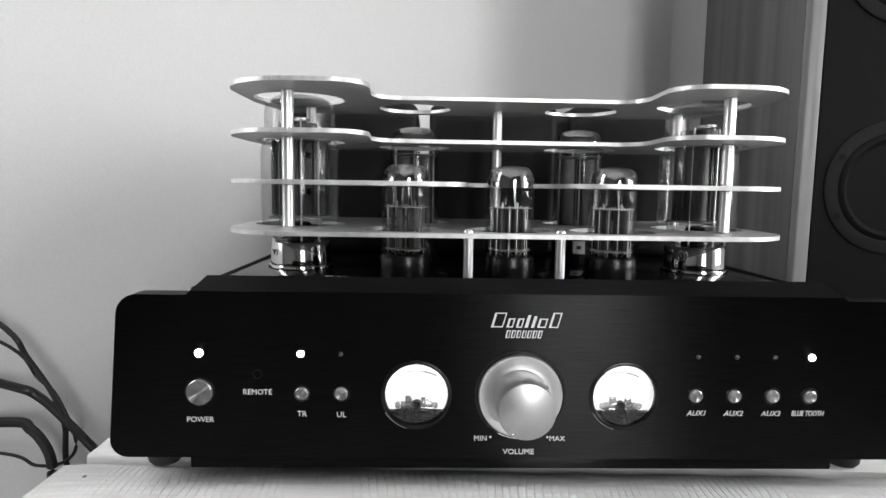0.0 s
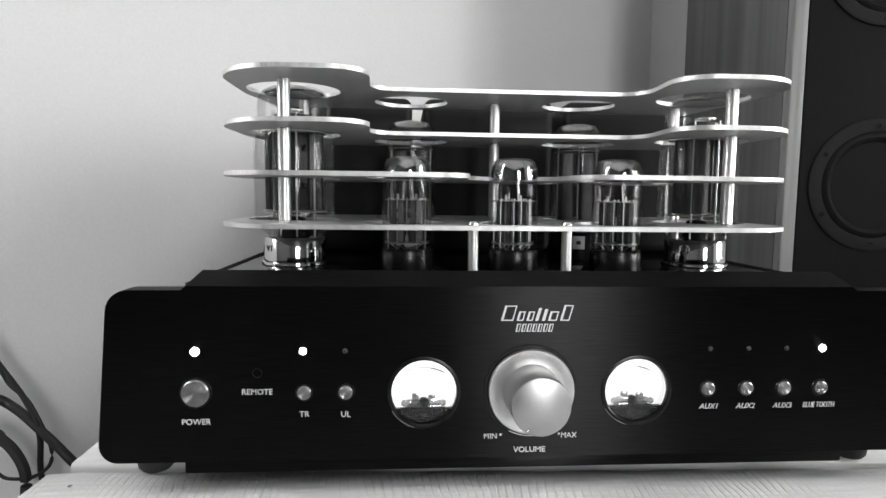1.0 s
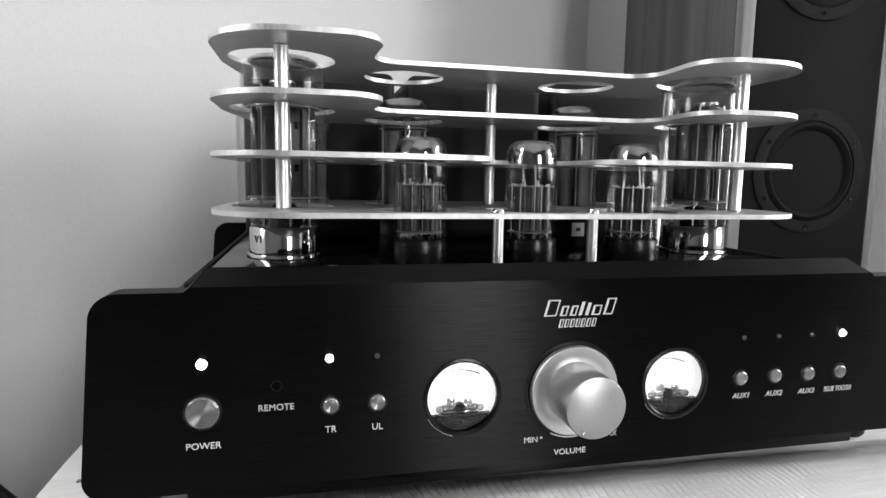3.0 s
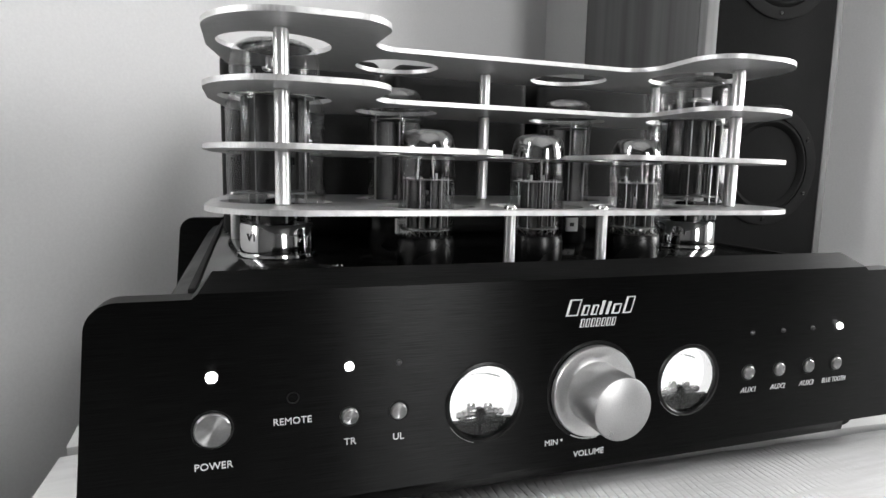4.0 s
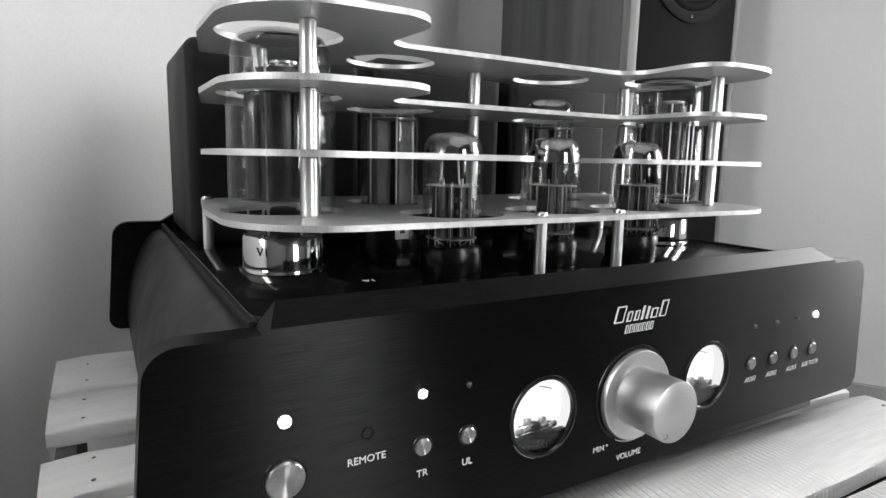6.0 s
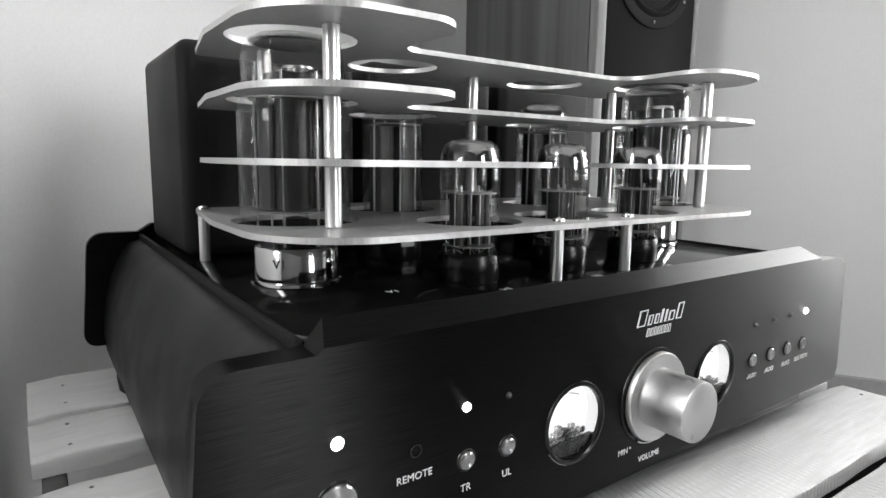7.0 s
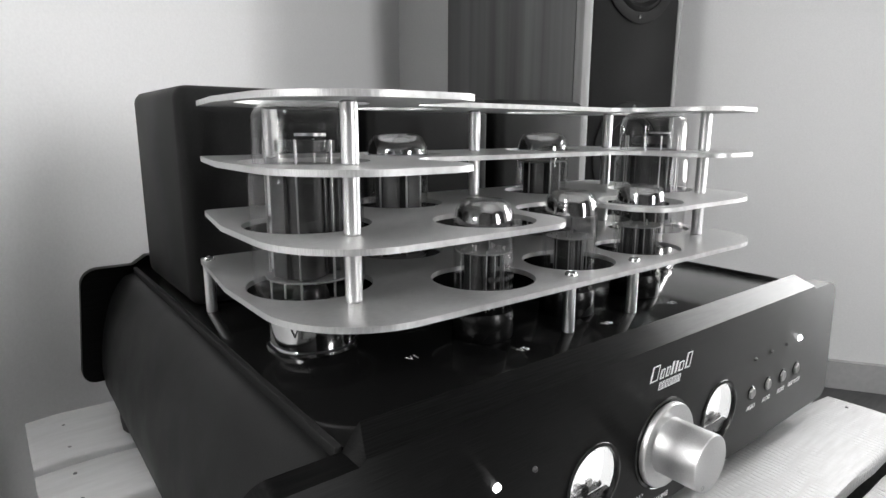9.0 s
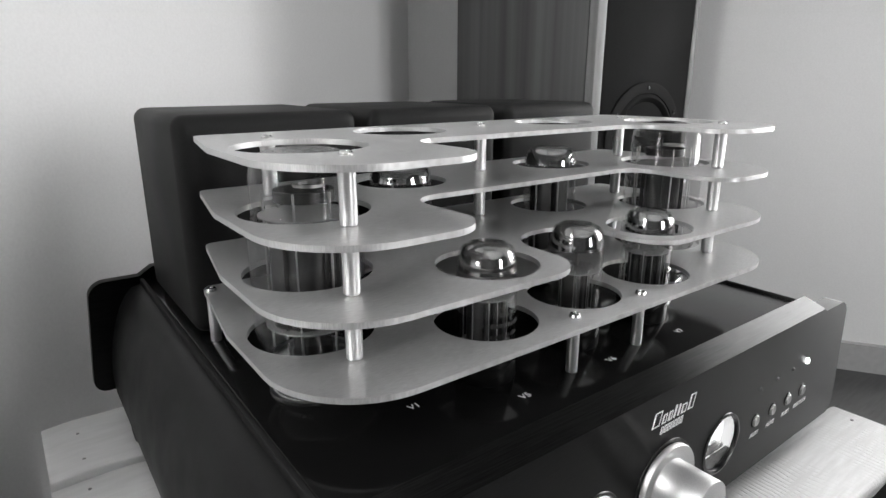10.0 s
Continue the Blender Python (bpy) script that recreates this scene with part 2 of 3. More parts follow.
def fillet(pts, steps=10):
    """A closed outline from (x, y, radius) corners."""
    out = []
    k = len(pts)
    for i in range(k):
        p, a, b = Vector(pts[i][:2]), Vector(pts[i - 1][:2]), Vector(pts[(i + 1) % k][:2])
        r = pts[i][2]
        if r <= 0:
            out.append(p)
            continue
        u, v = (a - p).normalized(), (b - p).normalized()
        half = math.acos(max(-1, min(1, u.dot(v)))) / 2
        d = min(r / math.tan(half), 0.49 * (a - p).length, 0.49 * (b - p).length)
        rr = d * math.tan(half)
        c = p + (u + v).normalized() * (rr / math.sin(half))
        s, e = p + u * d - c, p + v * d - c
        turn = math.atan2(s.x * e.y - s.y * e.x, s.dot(e))
        for t in range(steps + 1):
            w = turn * t / steps
            out.append(c + Vector((s.x * math.cos(w) - s.y * math.sin(w), s.x * math.sin(w) + s.y * math.cos(w))))
    return out


def ring_pts(x, y, r, seg=40):
    return [Vector((x + r * math.cos(2 * math.pi * i / seg), y + r * math.sin(2 * math.pi * i / seg))) for i in range(seg)]


def sheet(outline, holes, z0, z1, bevel=0.0):
    """A plate with round-trip outline and holes, from z0 up to z1."""
    bm = bmesh.new()
    edges = []
    for loop in [outline] + holes:
        vs = [bm.verts.new((p.x, p.y, z0)) for p in loop]
        edges += [bm.edges.new((vs[i], vs[(i + 1) % len(vs)])) for i in range(len(vs))]
    bmesh.ops.triangle_fill(bm, use_beauty=True, use_dissolve=False, edges=edges)
    ext = bmesh.ops.extrude_face_region(bm, geom=bm.faces[:])
    bmesh.ops.translate(bm, vec=(0, 0, z1 - z0), verts=[v for v in ext["geom"] if isinstance(v, bmesh.types.BMVert)])
    return bm


def tube_path(points, r, seg=10, smooth=6):
    """A round cable along a smooth line through the points."""
    pts = [Vector(p) for p in points]
    line = []
    for i in range(len(pts) - 1):
        a, b, c, d = pts[max(i - 1, 0)], pts[i], pts[i + 1], pts[min(i + 2, len(pts) - 1)]
        for s in range(smooth):
            t = s / smooth
            line.append(0.5 * (2 * b + (c - a) * t + (2 * a - 5 * b + 4 * c - d) * t * t + (3 * b - a - 3 * c + d) * t ** 3))
    line.append(pts[-1])
    bm = bmesh.new()
    rings = []
    for i, p in enumerate(line):
        way = (line[min(i + 1, len(line) - 1)] - line[max(i - 1, 0)]).normalized()
        q = way.to_track_quat("Z", "Y").to_matrix()
        rings.append([bm.verts.new(p + q @ Vector((r * math.cos(2 * math.pi * k / seg), r * math.sin(2 * math.pi * k / seg), 0))) for k in range(seg)])
    for a, b in zip(rings, rings[1:]):
        for k in range(seg):
            bm.faces.new((a[k], a[(k + 1) % seg], b[(k + 1) % seg], b[k]))
    bm.faces.new(rings[0])
    bm.faces.new(rings[-1])
    return bm


def lettering(word, m, size, material, parent, name="lettering", shear=0.0, weight=0.0, width=1.0):
    """A word in the built-in font as a thin mesh, centred on the pose m."""
    cu = bpy.data.curves.new(name, "FONT")
    cu.body, cu.size, cu.shear, cu.offset, cu.extrude = word, size, shear, weight, 0.00012
    cu.align_x, cu.align_y, cu.resolution_u = "CENTER", "CENTER", 3
    tmp = new("tmp", cu)
    bpy.context.view_layer.update()
    me = bpy.data.meshes.new_from_object(tmp.evaluated_get(bpy.context.evaluated_depsgraph_get()))
    bpy.data.objects.remove(tmp)
    bpy.data.curves.remove(cu)
    me.transform(m @ Matrix.Diagonal((width, 1, 1, 1)))
    me.materials.clear()
    me.materials.append(material)
    me.name = name
    ob = new(name, me)
    ob.parent = parent
    ob.matrix_parent_inverse = parent_world(parent).inverted()
    return ob


# ---- room ----
def room_slab(name, x0, x1, y0, y1, z0, z1, material, label, category):
    ob = part(name, moved(box(x0, x1, y0, y1, z0, z1), ROOM), material)
    return tagged(ob, label, category, kind="structure")


room_slab("floor", -0.2, RX + 0.3, -0.2, RY + 0.2, FLOOR - 0.1, FLOOR, M_FLOOR, "dark floor seen beside the pallet", "floor")
room_slab("ceiling", -0.2, RX + 0.3, -0.2, RY + 0.2, CEILING, CEILING + 0.1, M_CEIL, "plain white painted ceiling", "ceiling")
room_slab("wall_left", RX + 0.151, RX + 0.30, -0.15, RY + 0.15, FLOOR, CEILING, M_FAR, "plain unseen side wall, darkened to keep reflections dim", "wall")


def wall_with_window(name, length, y0, y1, z0, z1, turn, material, label):
    """A wall with one window opening; turn carries (along, up, out) to room axes."""
    outline = [Vector(p) for p in ((-0.15, FLOOR), (length + 0.15, FLOOR), (length + 0.15, CEILING), (-0.15, CEILING))]
    hole = [Vector(p) for p in ((y0, z0), (y1, z0), (y1, z1), (y0, z1))]
    ob = part(name, moved(moved(sheet(outline, [hole], 0.0, 0.15), turn), ROOM), material)
    tagged(ob, label, "wall", kind="structure")


def window(name, y0, y1, z0, z1, turn):
    def bar(a0, a1, b0, b1, c0, c1, r=0.004):
        return moved(moved(box(a0, a1, b0, b1, c0, c1, r), turn), ROOM)
    win = tagged(part(name, bar(y0, y1, z0 - 0.03, z0, 0.02, 0.13), M_CEIL), "white painted window out of view, with a centre mullion", "window", kind="structure")
    mid = (y0 + y1) / 2
    for a0, a1, b0, b1 in ((y0, y0 + 0.05, z0, z1), (y1 - 0.05, y1, z0, z1), (y0 + 0.05, y1 - 0.05, z1 - 0.05, z1), (y0 + 0.05, y1 - 0.05, z0, z0 + 0.05), (mid - 0.04, mid + 0.04, z0 + 0.05, z1 - 0.05)):
        part("window_frame", bar(a0, a1, b0, b1, 0.035, 0.085), M_CEIL, win)


RIGHT = Matrix(((0, 0, -1, 0), (1, 0, 0, 0), (0, 1, 0, 0), (0, 0, 0, 1)))
FAR = Matrix(((1, 0, 0, 0), (0, 0, 1, RY), (0, 1, 0, 0), (0, 0, 0, 1)))
BACK = Matrix(((1, 0, 0, 0), (0, 0, -1, 0), (0, 1, 0, 0), (0, 0, 0, 1)))
wall_with_window("wall_right", RY, WIN_Y0, WIN_Y1, WIN_Z0, WIN_Z1, RIGHT, M_WALL, "plain pale painted wall with a window")
wall_with_window("wall_front", RX, FAR_X0, FAR_X1, FAR_Z0, FAR_Z1, FAR, M_FAR, "plain unseen wall with a window, darkened to keep reflections dim")
window("window_1", WIN_Y0, WIN_Y1, WIN_Z0, WIN_Z1, RIGHT)
wall_with_window("wall_back", RX, BACK_X0, BACK_X1, BACK_Z0, BACK_Z1, BACK, M_WALL, "plain pale painted wall behind the amplifier")
window("added_window_back", BACK_X0, BACK_X1, BACK_Z0, BACK_Z1, BACK)
window("window_2", FAR_X0, FAR_X1, FAR_Z0, FAR_Z1, FAR)
room_slab("baseboard_right", 0.0, 0.012, 0.012, RY, FLOOR, FLOOR + 0.048, M_TRIM, "grey baseboard along the wall", "baseboard")
room_slab("baseboard_back", 0.0, RX, 0.0, 0.012, FLOOR, FLOOR + 0.048, M_TRIM, "grey baseboard along the wall", "baseboard")


# ---- pallet ----
DECK = -0.006                      # top of the boards


def board(name, corners, thick, parent, seed, material=M_BOARD):
    """A pallet board with slightly worn edges from four plan corners, its top on z = 0 of the pallet."""
    rnd = random.Random(seed)
    bm = bmesh.new()
    n = 26
    (ax, ay), (bx, by), (cx, cy), (dx, dy) = corners     # rear left, rear right, front right, front left
    rows = []
    e = 0.0018
    for i in range(n + 1):
        t = i / n
        end = e * 0.8 if i in (0, n) else 0.0
        rear = Vector((ax + (bx - ax) * t, ay + (by - ay) * t, 0))
        frnt = Vector((dx + (cx - dx) * t, dy + (cy - dy) * t, 0))
        way = (frnt - rear).normalized()
        wob = [rnd.gauss(0, 0.0004) for _ in range(4)]
        ring = [rear + way * (0.0 + wob[0]) - Vector((0, 0, thick)), rear + way * wob[0] - Vector((0, 0, e + end)), rear + way * (e + wob[0]) - Vector((0, 0, end + abs(wob[2]))),
                (rear + frnt) / 2 + Vector((0, 0, rnd.gauss(0, 0.0002) - end)),
                frnt - way * (e + wob[1]) - Vector((0, 0, end + abs(wob[3]))), frnt - way * wob[1] - Vector((0, 0, e + end)), frnt - way * wob[1] - Vector((0, 0, thick))]
        rows.append([bm.verts.new(p + Vector((0, 0, DECK))) for p in ring])
    for a, b in zip(rows, rows[1:]):
        for k in range(7):
            bm.faces.new((a[k], a[(k + 1) % 7], b[(k + 1) % 7], b[k]))
    bm.faces.new(rows[0])
    bm.faces.new(rows[-1])
    return part(name, bm, material, parent, angle=50)


def pallet():
    root = thing("wooden_pallet", (0, 0.1, FLOOR), "white-washed wooden pallet stand with worn boards and nail heads", "pallet")
    spans = [  # rear left, rear right, front right, front left
        ((-0.2575, 0.347), (0.262, 0.341), (0.262, 0.262), (-0.2570, 0.270)),
        ((-0.2572, 0.262), (0.262, 0.254), (0.262, 0.194), (-0.2560, 0.2050)),
        ((-0.2555, 0.168), (0.258, 0.160), (0.258, 0.118), (-0.2545, 0.125)),
        ((-0.2540, 0.112), (0.254, 0.098), (0.253, 0.0200), (-0.2545, 0.0400)),
        ((-0.2600, 0.0290), (0.253, 0.0120), (0.252, -0.048), (-0.2610, -0.034)),
        ((-0.2600, -0.044), (0.250, -0.058), (0.250, -0.140), (-0.2600, -0.130)),
    ]
    for i, s in enumerate(spans):
        b = board("board", s, 0.0115, root, i + 3, M_BOARD if i > 3 else M_BOARD_SMOOTH)
        rnd = random.Random(40 + i)
        for x in (s[0][0] + 0.014 + rnd.random() * 0.016, s[1][0] - 0.014):
            for f in (0.28 + rnd.uniform(-0.06, 0.06), 0.80):
                y = s[0][1] + (s[3][1] - s[0][1]) * f
                if x > 0:
                    y = s[1][1] + (s[2][1] - s[1][1]) * f
                part("nail_head", lathe([(0, 0.0001), (0.0008, 0.0002), (0.0011, 0.0), (0.0011, -0.002)], 12, None, Matrix.Translation((x, y, DECK + 0.0002))), M_NAIL, b, "painted-over nail head")
    for x, w in ((-0.252, 0.012), (-0.02, 0.03), (0.225, 0.014)):
        part("stringer", box(x, x + w, -0.138, 0.322, FLOOR + 0.021, DECK - 0.0118, 0.003), M_BOARD_SHADE, root)
    for y in (-0.13, 0.03, 0.250):
        part("bottom_board", box(-0.26, 0.25, y, y + 0.07, FLOOR, FLOOR + 0.0205, 0.002), M_BOARD_SHADE, root)
    return root


pallet()


# ---- amplifier ----
amp = thing("tube_amplifier", (0, 0.16, DECK), "black tube amplifier with brushed front panel and lit meters", "amplifier")
PANEL_BACK = 0.012
CHASSIS = 0.0984                  # top of the gloss top plate
DEPTH = 0.333                      # rear end of the casing


MID = -0.0040


def panel_outline():
    half = [(0.2155, 0.0105, 0.009), (0.2085, 0.0975, 0.011), (0.1735, 0.0975, 0.0), (0.1665, 0.1060, 0.0)]
    return fillet([(x + MID, z, r) for x, z, r in half] + [(MID - x, z, r) for x, z, r in reversed(half)], 8)


METERS = (-0.0583, 0.0522)
METER_Z, METER_R = 0.0452, 0.0178


def upright(bm, y):
    """Turns a sheet built in plan into one standing on the front plane: plan y becomes z, thickness runs back from y."""
    turn = Matrix(((1, 0, 0, 0), (0, 0, 1, y), (0, 1, 0, 0), (0, 0, 0, 1)))
    return moved(bm, turn)


bm = upright(sheet(panel_outline(), [ring_pts(x, METER_Z, METER_R, 48) for x in METERS], 0.0, PANEL_BACK), 0.0)
for v in bm.verts:
    if v.co.y < 0.001 and v.co.z > 0.104:
        v.co.z = 0.0995
        v.co.x = MID + math.copysign(0.1712, v.co.x)
panel = part("front_panel", bm, M_PANEL, amp, "brushed black aluminium panel with a bevelled top edge", 25)

# body with bulged cheeks
half = [(0.1760, 0.0950), (0.1820, 0.0935), (0.1870, 0.0880), (0.1920, 0.0790), (0.1960, 0.0680), (0.1995, 0.0550), (0.2020, 0.0400), (0.2030, 0.0250), (0.2020, 0.0120), (0.1990, 0.0060)]
section = [Vector((x + MID, z)) for x, z in half] + [Vector((MID - x, z)) for x, z in reversed(half)]
part("body", upright(sheet(section, [], 0.0, DEPTH - 0.0125), 0.0125), M_BODY, amp, "satin black casing with bulged cheeks", 50)
part("top_plate", box(MID - 0.1725, MID + 0.1725, 0.0125, DEPTH - 0.0005, 0.0935, CHASSIS, 0.0006), M_TOP, amp, "gloss black top plate")
for x in (MID - 0.1743, MID + 0.1743):
    part("edge_trim", box(x - 0.0014, x + 0.0014, 0.0125, DEPTH - 0.0005, 0.0945, 0.0994, 0.0006), M_FRAME, amp, "thin grey edge strip")
bm = upright(sheet(fillet([(x + MID, z, r) for x, z, r in ((0.2165, 0.016, 0.009), (0.2095, 0.1010, 0.012), (0.1755, 0.1010, 0), (0.1660, 0.1070, 0.002),
                                                           (-0.1660, 0.1070, 0.002), (-0.1755, 0.1010, 0), (-0.2095, 0.1010, 0.012), (-0.2165, 0.016, 0.009))], 8), [], 0.0, 0.008), DEPTH)
part("rear_panel", bm, M_PANEL, amp, "black rear panel", 25)
for side in (-1, 1):
    for out, y in ((0.200, 0.031), (0.191, 0.285)):
        x = MID + side * out
        part("foot", lathe([(0, DECK), (0.0075, DECK), (0.0092, DECK + 0.002), (0.0102, DECK + 0.010), (0.0102, 0.0065), (0, 0.0065)], 28, None, Matrix.Translation((x, y, 0))), M_RUBBER, amp, "round black rubber foot")

part("plinth", box(-0.180, 0.172, 0.0060, 0.300, 0.0015, 0.0104, 0.0012), M_PANEL, amp, "low black plinth under the panel")

# transformer covers
for x0, x1 in ((-0.1730, -0.0625), (-0.0530, 0.0555), (0.0650, 0.1690)):
    part("transformer_cover", box(x0, x1, 0.199, 0.312, CHASSIS + 0.0003, 0.2245, 0.0075, 5), M_COVER, amp, "matt black box cover with rounded edges", 50)


# lit meters
def arc_strip(r0, r1, a0, a1, y, cz, cx, steps=20):
    bm = bmesh.new()
    row = []
    for i in range(steps + 1):
        a = radians(a0 + (a1 - a0) * i / steps)
        row.append([bm.verts.new((cx + r * math.sin(a), yy, cz + r * math.cos(a))) for r, yy in ((r0, y), (r1, y), (r1, y - 0.0002), (r0, y - 0.0002))])
    for a, b in zip(row, row[1:]):
        for k in range(4):
            bm.faces.new((a[k], a[(k + 1) % 4], b[(k + 1) % 4], b[k]))
    return bm


def chord_plate(cx, cz, r, z_cut, y0, y1):
    a = math.asin((z_cut) / r)
    pts = [Vector((cx + r * math.cos(math.pi - a + (math.pi + 2 * a) * i / 24), cz + r * math.sin(math.pi - a + (math.pi + 2 * a) * i / 24))) for i in range(25)]
    return upright(sheet(pts, [], 0.0, y1 - y0), y0)


def meter(cx):
    at = Matrix.Translation((cx, 0, METER_Z)) @ FRONT
    bez = part("meter", lathe([(METER_R - 0.0014, -0.0015), (METER_R - 0.0012, 0.0004), (METER_R - 0.0004, 0.0009), (METER_R + 0.0008, 0.0007), (METER_R + 0.0011, 0.0001), (METER_R + 0.0009, -0.0001), (METER_R - 0.0002, -0.0001), (METER_R - 0.0002, -0.0015), (METER_R - 0.0014, -0.0015)], 56, None, at), M_BAKE, amp, "round backlit needle meter in a black bezel")
    part("dial", lathe([(0, -0.0082), (METER_R - 0.0003, -0.0082), (METER_R - 0.0003, -0.0088), (0, -0.0088)], 48, None, at), M_DIAL, bez, "glowing white dial")
    part("dial_wall", lathe([(METER_R - 0.0004, -0.0081), (METER_R - 0.0004, -0.0016), (METER_R - 0.0009, -0.0016), (METER_R - 0.0009, -0.0081)], 48, None, at), M_DIALWALL, bez)
    part("mask", chord_plate(cx, METER_Z, METER_R - 0.0005, -0.0090, 0.0017, 0.0040), M_BAKE, bez, "black lower mask")
    part("scale_arc", arc_strip(0.0231, 0.0234, -27, 9, 0.0079, METER_Z - 0.0127, cx), M_SCALE, bez)
    part("overload_arc", arc_strip(0.0228, 0.0236, 9, 27, 0.0079, METER_Z - 0.0127, cx), M_SCALE, bez)
    for k in range(7):
        part("scale_tick", arc_strip(0.0234, 0.0243, -27 + 6 * k, -26.5 + 6 * k, 0.0079, METER_Z - 0.0127, cx, 2), M_SCALE, bez)
    part("needle", rod((cx - 0.0022, 0.0070, METER_Z - 0.0035), (cx - 0.0108, 0.0070, METER_Z + 0.0080), 0.00014, 6), M_SCALE, bez)
    z = METER_Z - 0.0073
    part("movement", box(cx - 0.0085, cx + 0.0085, 0.0048, 0.0072, z - 0.0016, z + 0.0019, 0.0004), M_MECH, bez, "dark needle movement")
    part("pivot", rod((cx, 0.0040, z), (cx, 0.0072, z), 0.0028, 18), M_BAKE, bez)
    part("coil", box(cx - 0.0062, cx - 0.0022, 0.0052, 0.0072, z + 0.0017, z + 0.0048, 0.0006), M_MECH, bez)
    part("coil", box(cx + 0.0022, cx + 0.0062, 0.0052, 0.0072, z + 0.0017, z + 0.0040, 0.0006), M_MECH, bez)
    part("bridge", box(cx - 0.0105, cx + 0.0105, 0.0046, 0.0052, z - 0.0022, z - 0.0014, 0.0002), M_STEEL, bez)
    for s in (-1, 1):
        part("movement_screw", rod((cx + s * 0.0100, 0.0042, z), (cx + s * 0.0100, 0.0070, z), 0.0019, 14), M_STEEL, bez)
        part("terminal", rod((cx + s * 0.0072, 0.0040, z + 0.0006), (cx + s * 0.0072, 0.0050, z + 0.0006), 0.0008, 10), M_STEEL, bez)
    part("adjuster", rod((cx, 0.0014, METER_Z - 0.0125), (cx, 0.0030, METER_Z - 0.0125), 0.0011, 12), M_RUBBER, bez)
    # Bright arc set where the lower rim catches a reflection.
    part("rim_glint", arc_strip(METER_R + 0.0005, METER_R + 0.0011, 195, 240, -0.0002, METER_Z, cx), M_STEEL, bez, "short steel arc in place of a glint on the rim")
    pane = part("pane", lathe([(0, -0.0009), (METER_R - 0.0015, -0.0009), (METER_R - 0.0015, -0.0014), (0, -0.0014)], 40, None, at), M_PANE, bez, "clear meter window")
    pane.visible_shadow = False


for cx in METERS:
    meter(cx)

# volume knob
KX, KZ = -0.0037, 0.0458
at = Matrix.Translation((KX, 0, KZ)) @ FRONT
knob = part("volume_knob", lathe([(0.0215, 0.0006), (0.0221, 0.0012), (0.0221, 0.0034), (0.0217, 0.0040), (0.0205, 0.0040), (0.0178, 0.0034), (0.0152, 0.0031), (0.0146, 0.0033), (0.0144, 0.0038), (0.0144, 0.0130),
                                 (0.0144, 0.0245), (0.0142, 0.0251), (0.0137, 0.0254), (0.0, 0.0254)], 72, None, at), M_KNOB, amp, "blasted aluminium knob with a flared skirt")
part("knob_recess", lathe([(0.0222, -0.0002), (0.0222, 0.0006), (0.0240, 0.0006), (0.0242, 0.0001)], 60, None, at), M_BAKE, knob, "black ring round the knob")
# Same for the knob: a steel crescent drawn as the rim's reflection.
part("rim_glint", arc_strip(0.0232, 0.0239, 172, 208, -0.0012, KZ, KX), M_STEEL, knob, "short steel arc in place of a glint on the rim")
part("set_screw", rod((KX + 0.0118, -0.0080, KZ + 0.0060), (KX + 0.0132, -0.0080, KZ + 0.0070), 0.0012, 12), M_BAKE, knob)
part("pointer_dimple", lathe([(0.0011, 0.02555), (0.0013, 0.0256), (0.0011, 0.0254)], 16, None, Matrix.Translation((KX - 0.0062, 0, KZ - 0.0100)) @ FRONT), M_STEEL, knob)


# buttons and lamps
def button(x, z, r, long, name, label):
    at = Matrix.Translation((x, 0, z)) @ FRONT
    b = part(name, lathe([(r, -0.001), (r, long - 0.0005), (r - 0.0006, long), (r * 0.5, long - 0.0002), (0, long - 0.0004)], 36), M_SPUN, amp, label)
    b.matrix_basis = at
    part("button_ring", lathe([(r + 0.0002, 0.0), (r + 0.0003, 0.0004), (r + 0.0010, 0.0004), (r + 0.0012, 0.0)], 32, None, at), M_BAKE, b, "black ring")
    return b


button(-0.1714, 0.0462, 0.0068, 0.0016, "power_button", "large spun steel push button")
for x in (-0.1184, -0.0978, 0.0906, 0.1115, 0.1322, 0.1524):
    button(x, 0.0457, 0.0035, 0.0014, "push_button", "small spun steel push button")


def led(x, r, lit):
    at = Matrix.Translation((x, 0, 0.0670)) @ FRONT
    part("indicator_light" if lit else "unlit_indicator", lathe([(r, 0.0), (r, 0.0006), (r * 0.7, 0.0013), (0, 0.0016)], 20, None, at), M_LED if lit else M_LEDOFF, amp, "lit white indicator light" if lit else "small unlit indicator")


for x, r, lit in ((-0.1712, 0.0022, True), (-0.1188, 0.0018, True), (-0.0980, 0.0012, False), (0.0908, 0.0012, False), (0.1116, 0.0012, False), (0.1322, 0.0012, False), (0.1520, 0.0019, True)):
    led(x, r, lit)
ir = part("remote_sensor", lathe([(0.0026, 0.0), (0.0026, 0.0005), (0.0019, 0.0005), (0.0017, -0.0002), (0, -0.0002)], 20, None, Matrix.Translation((-0.1412, 0, 0.0560)) @ FRONT), M_BAKE, amp, "small black sensor hole")

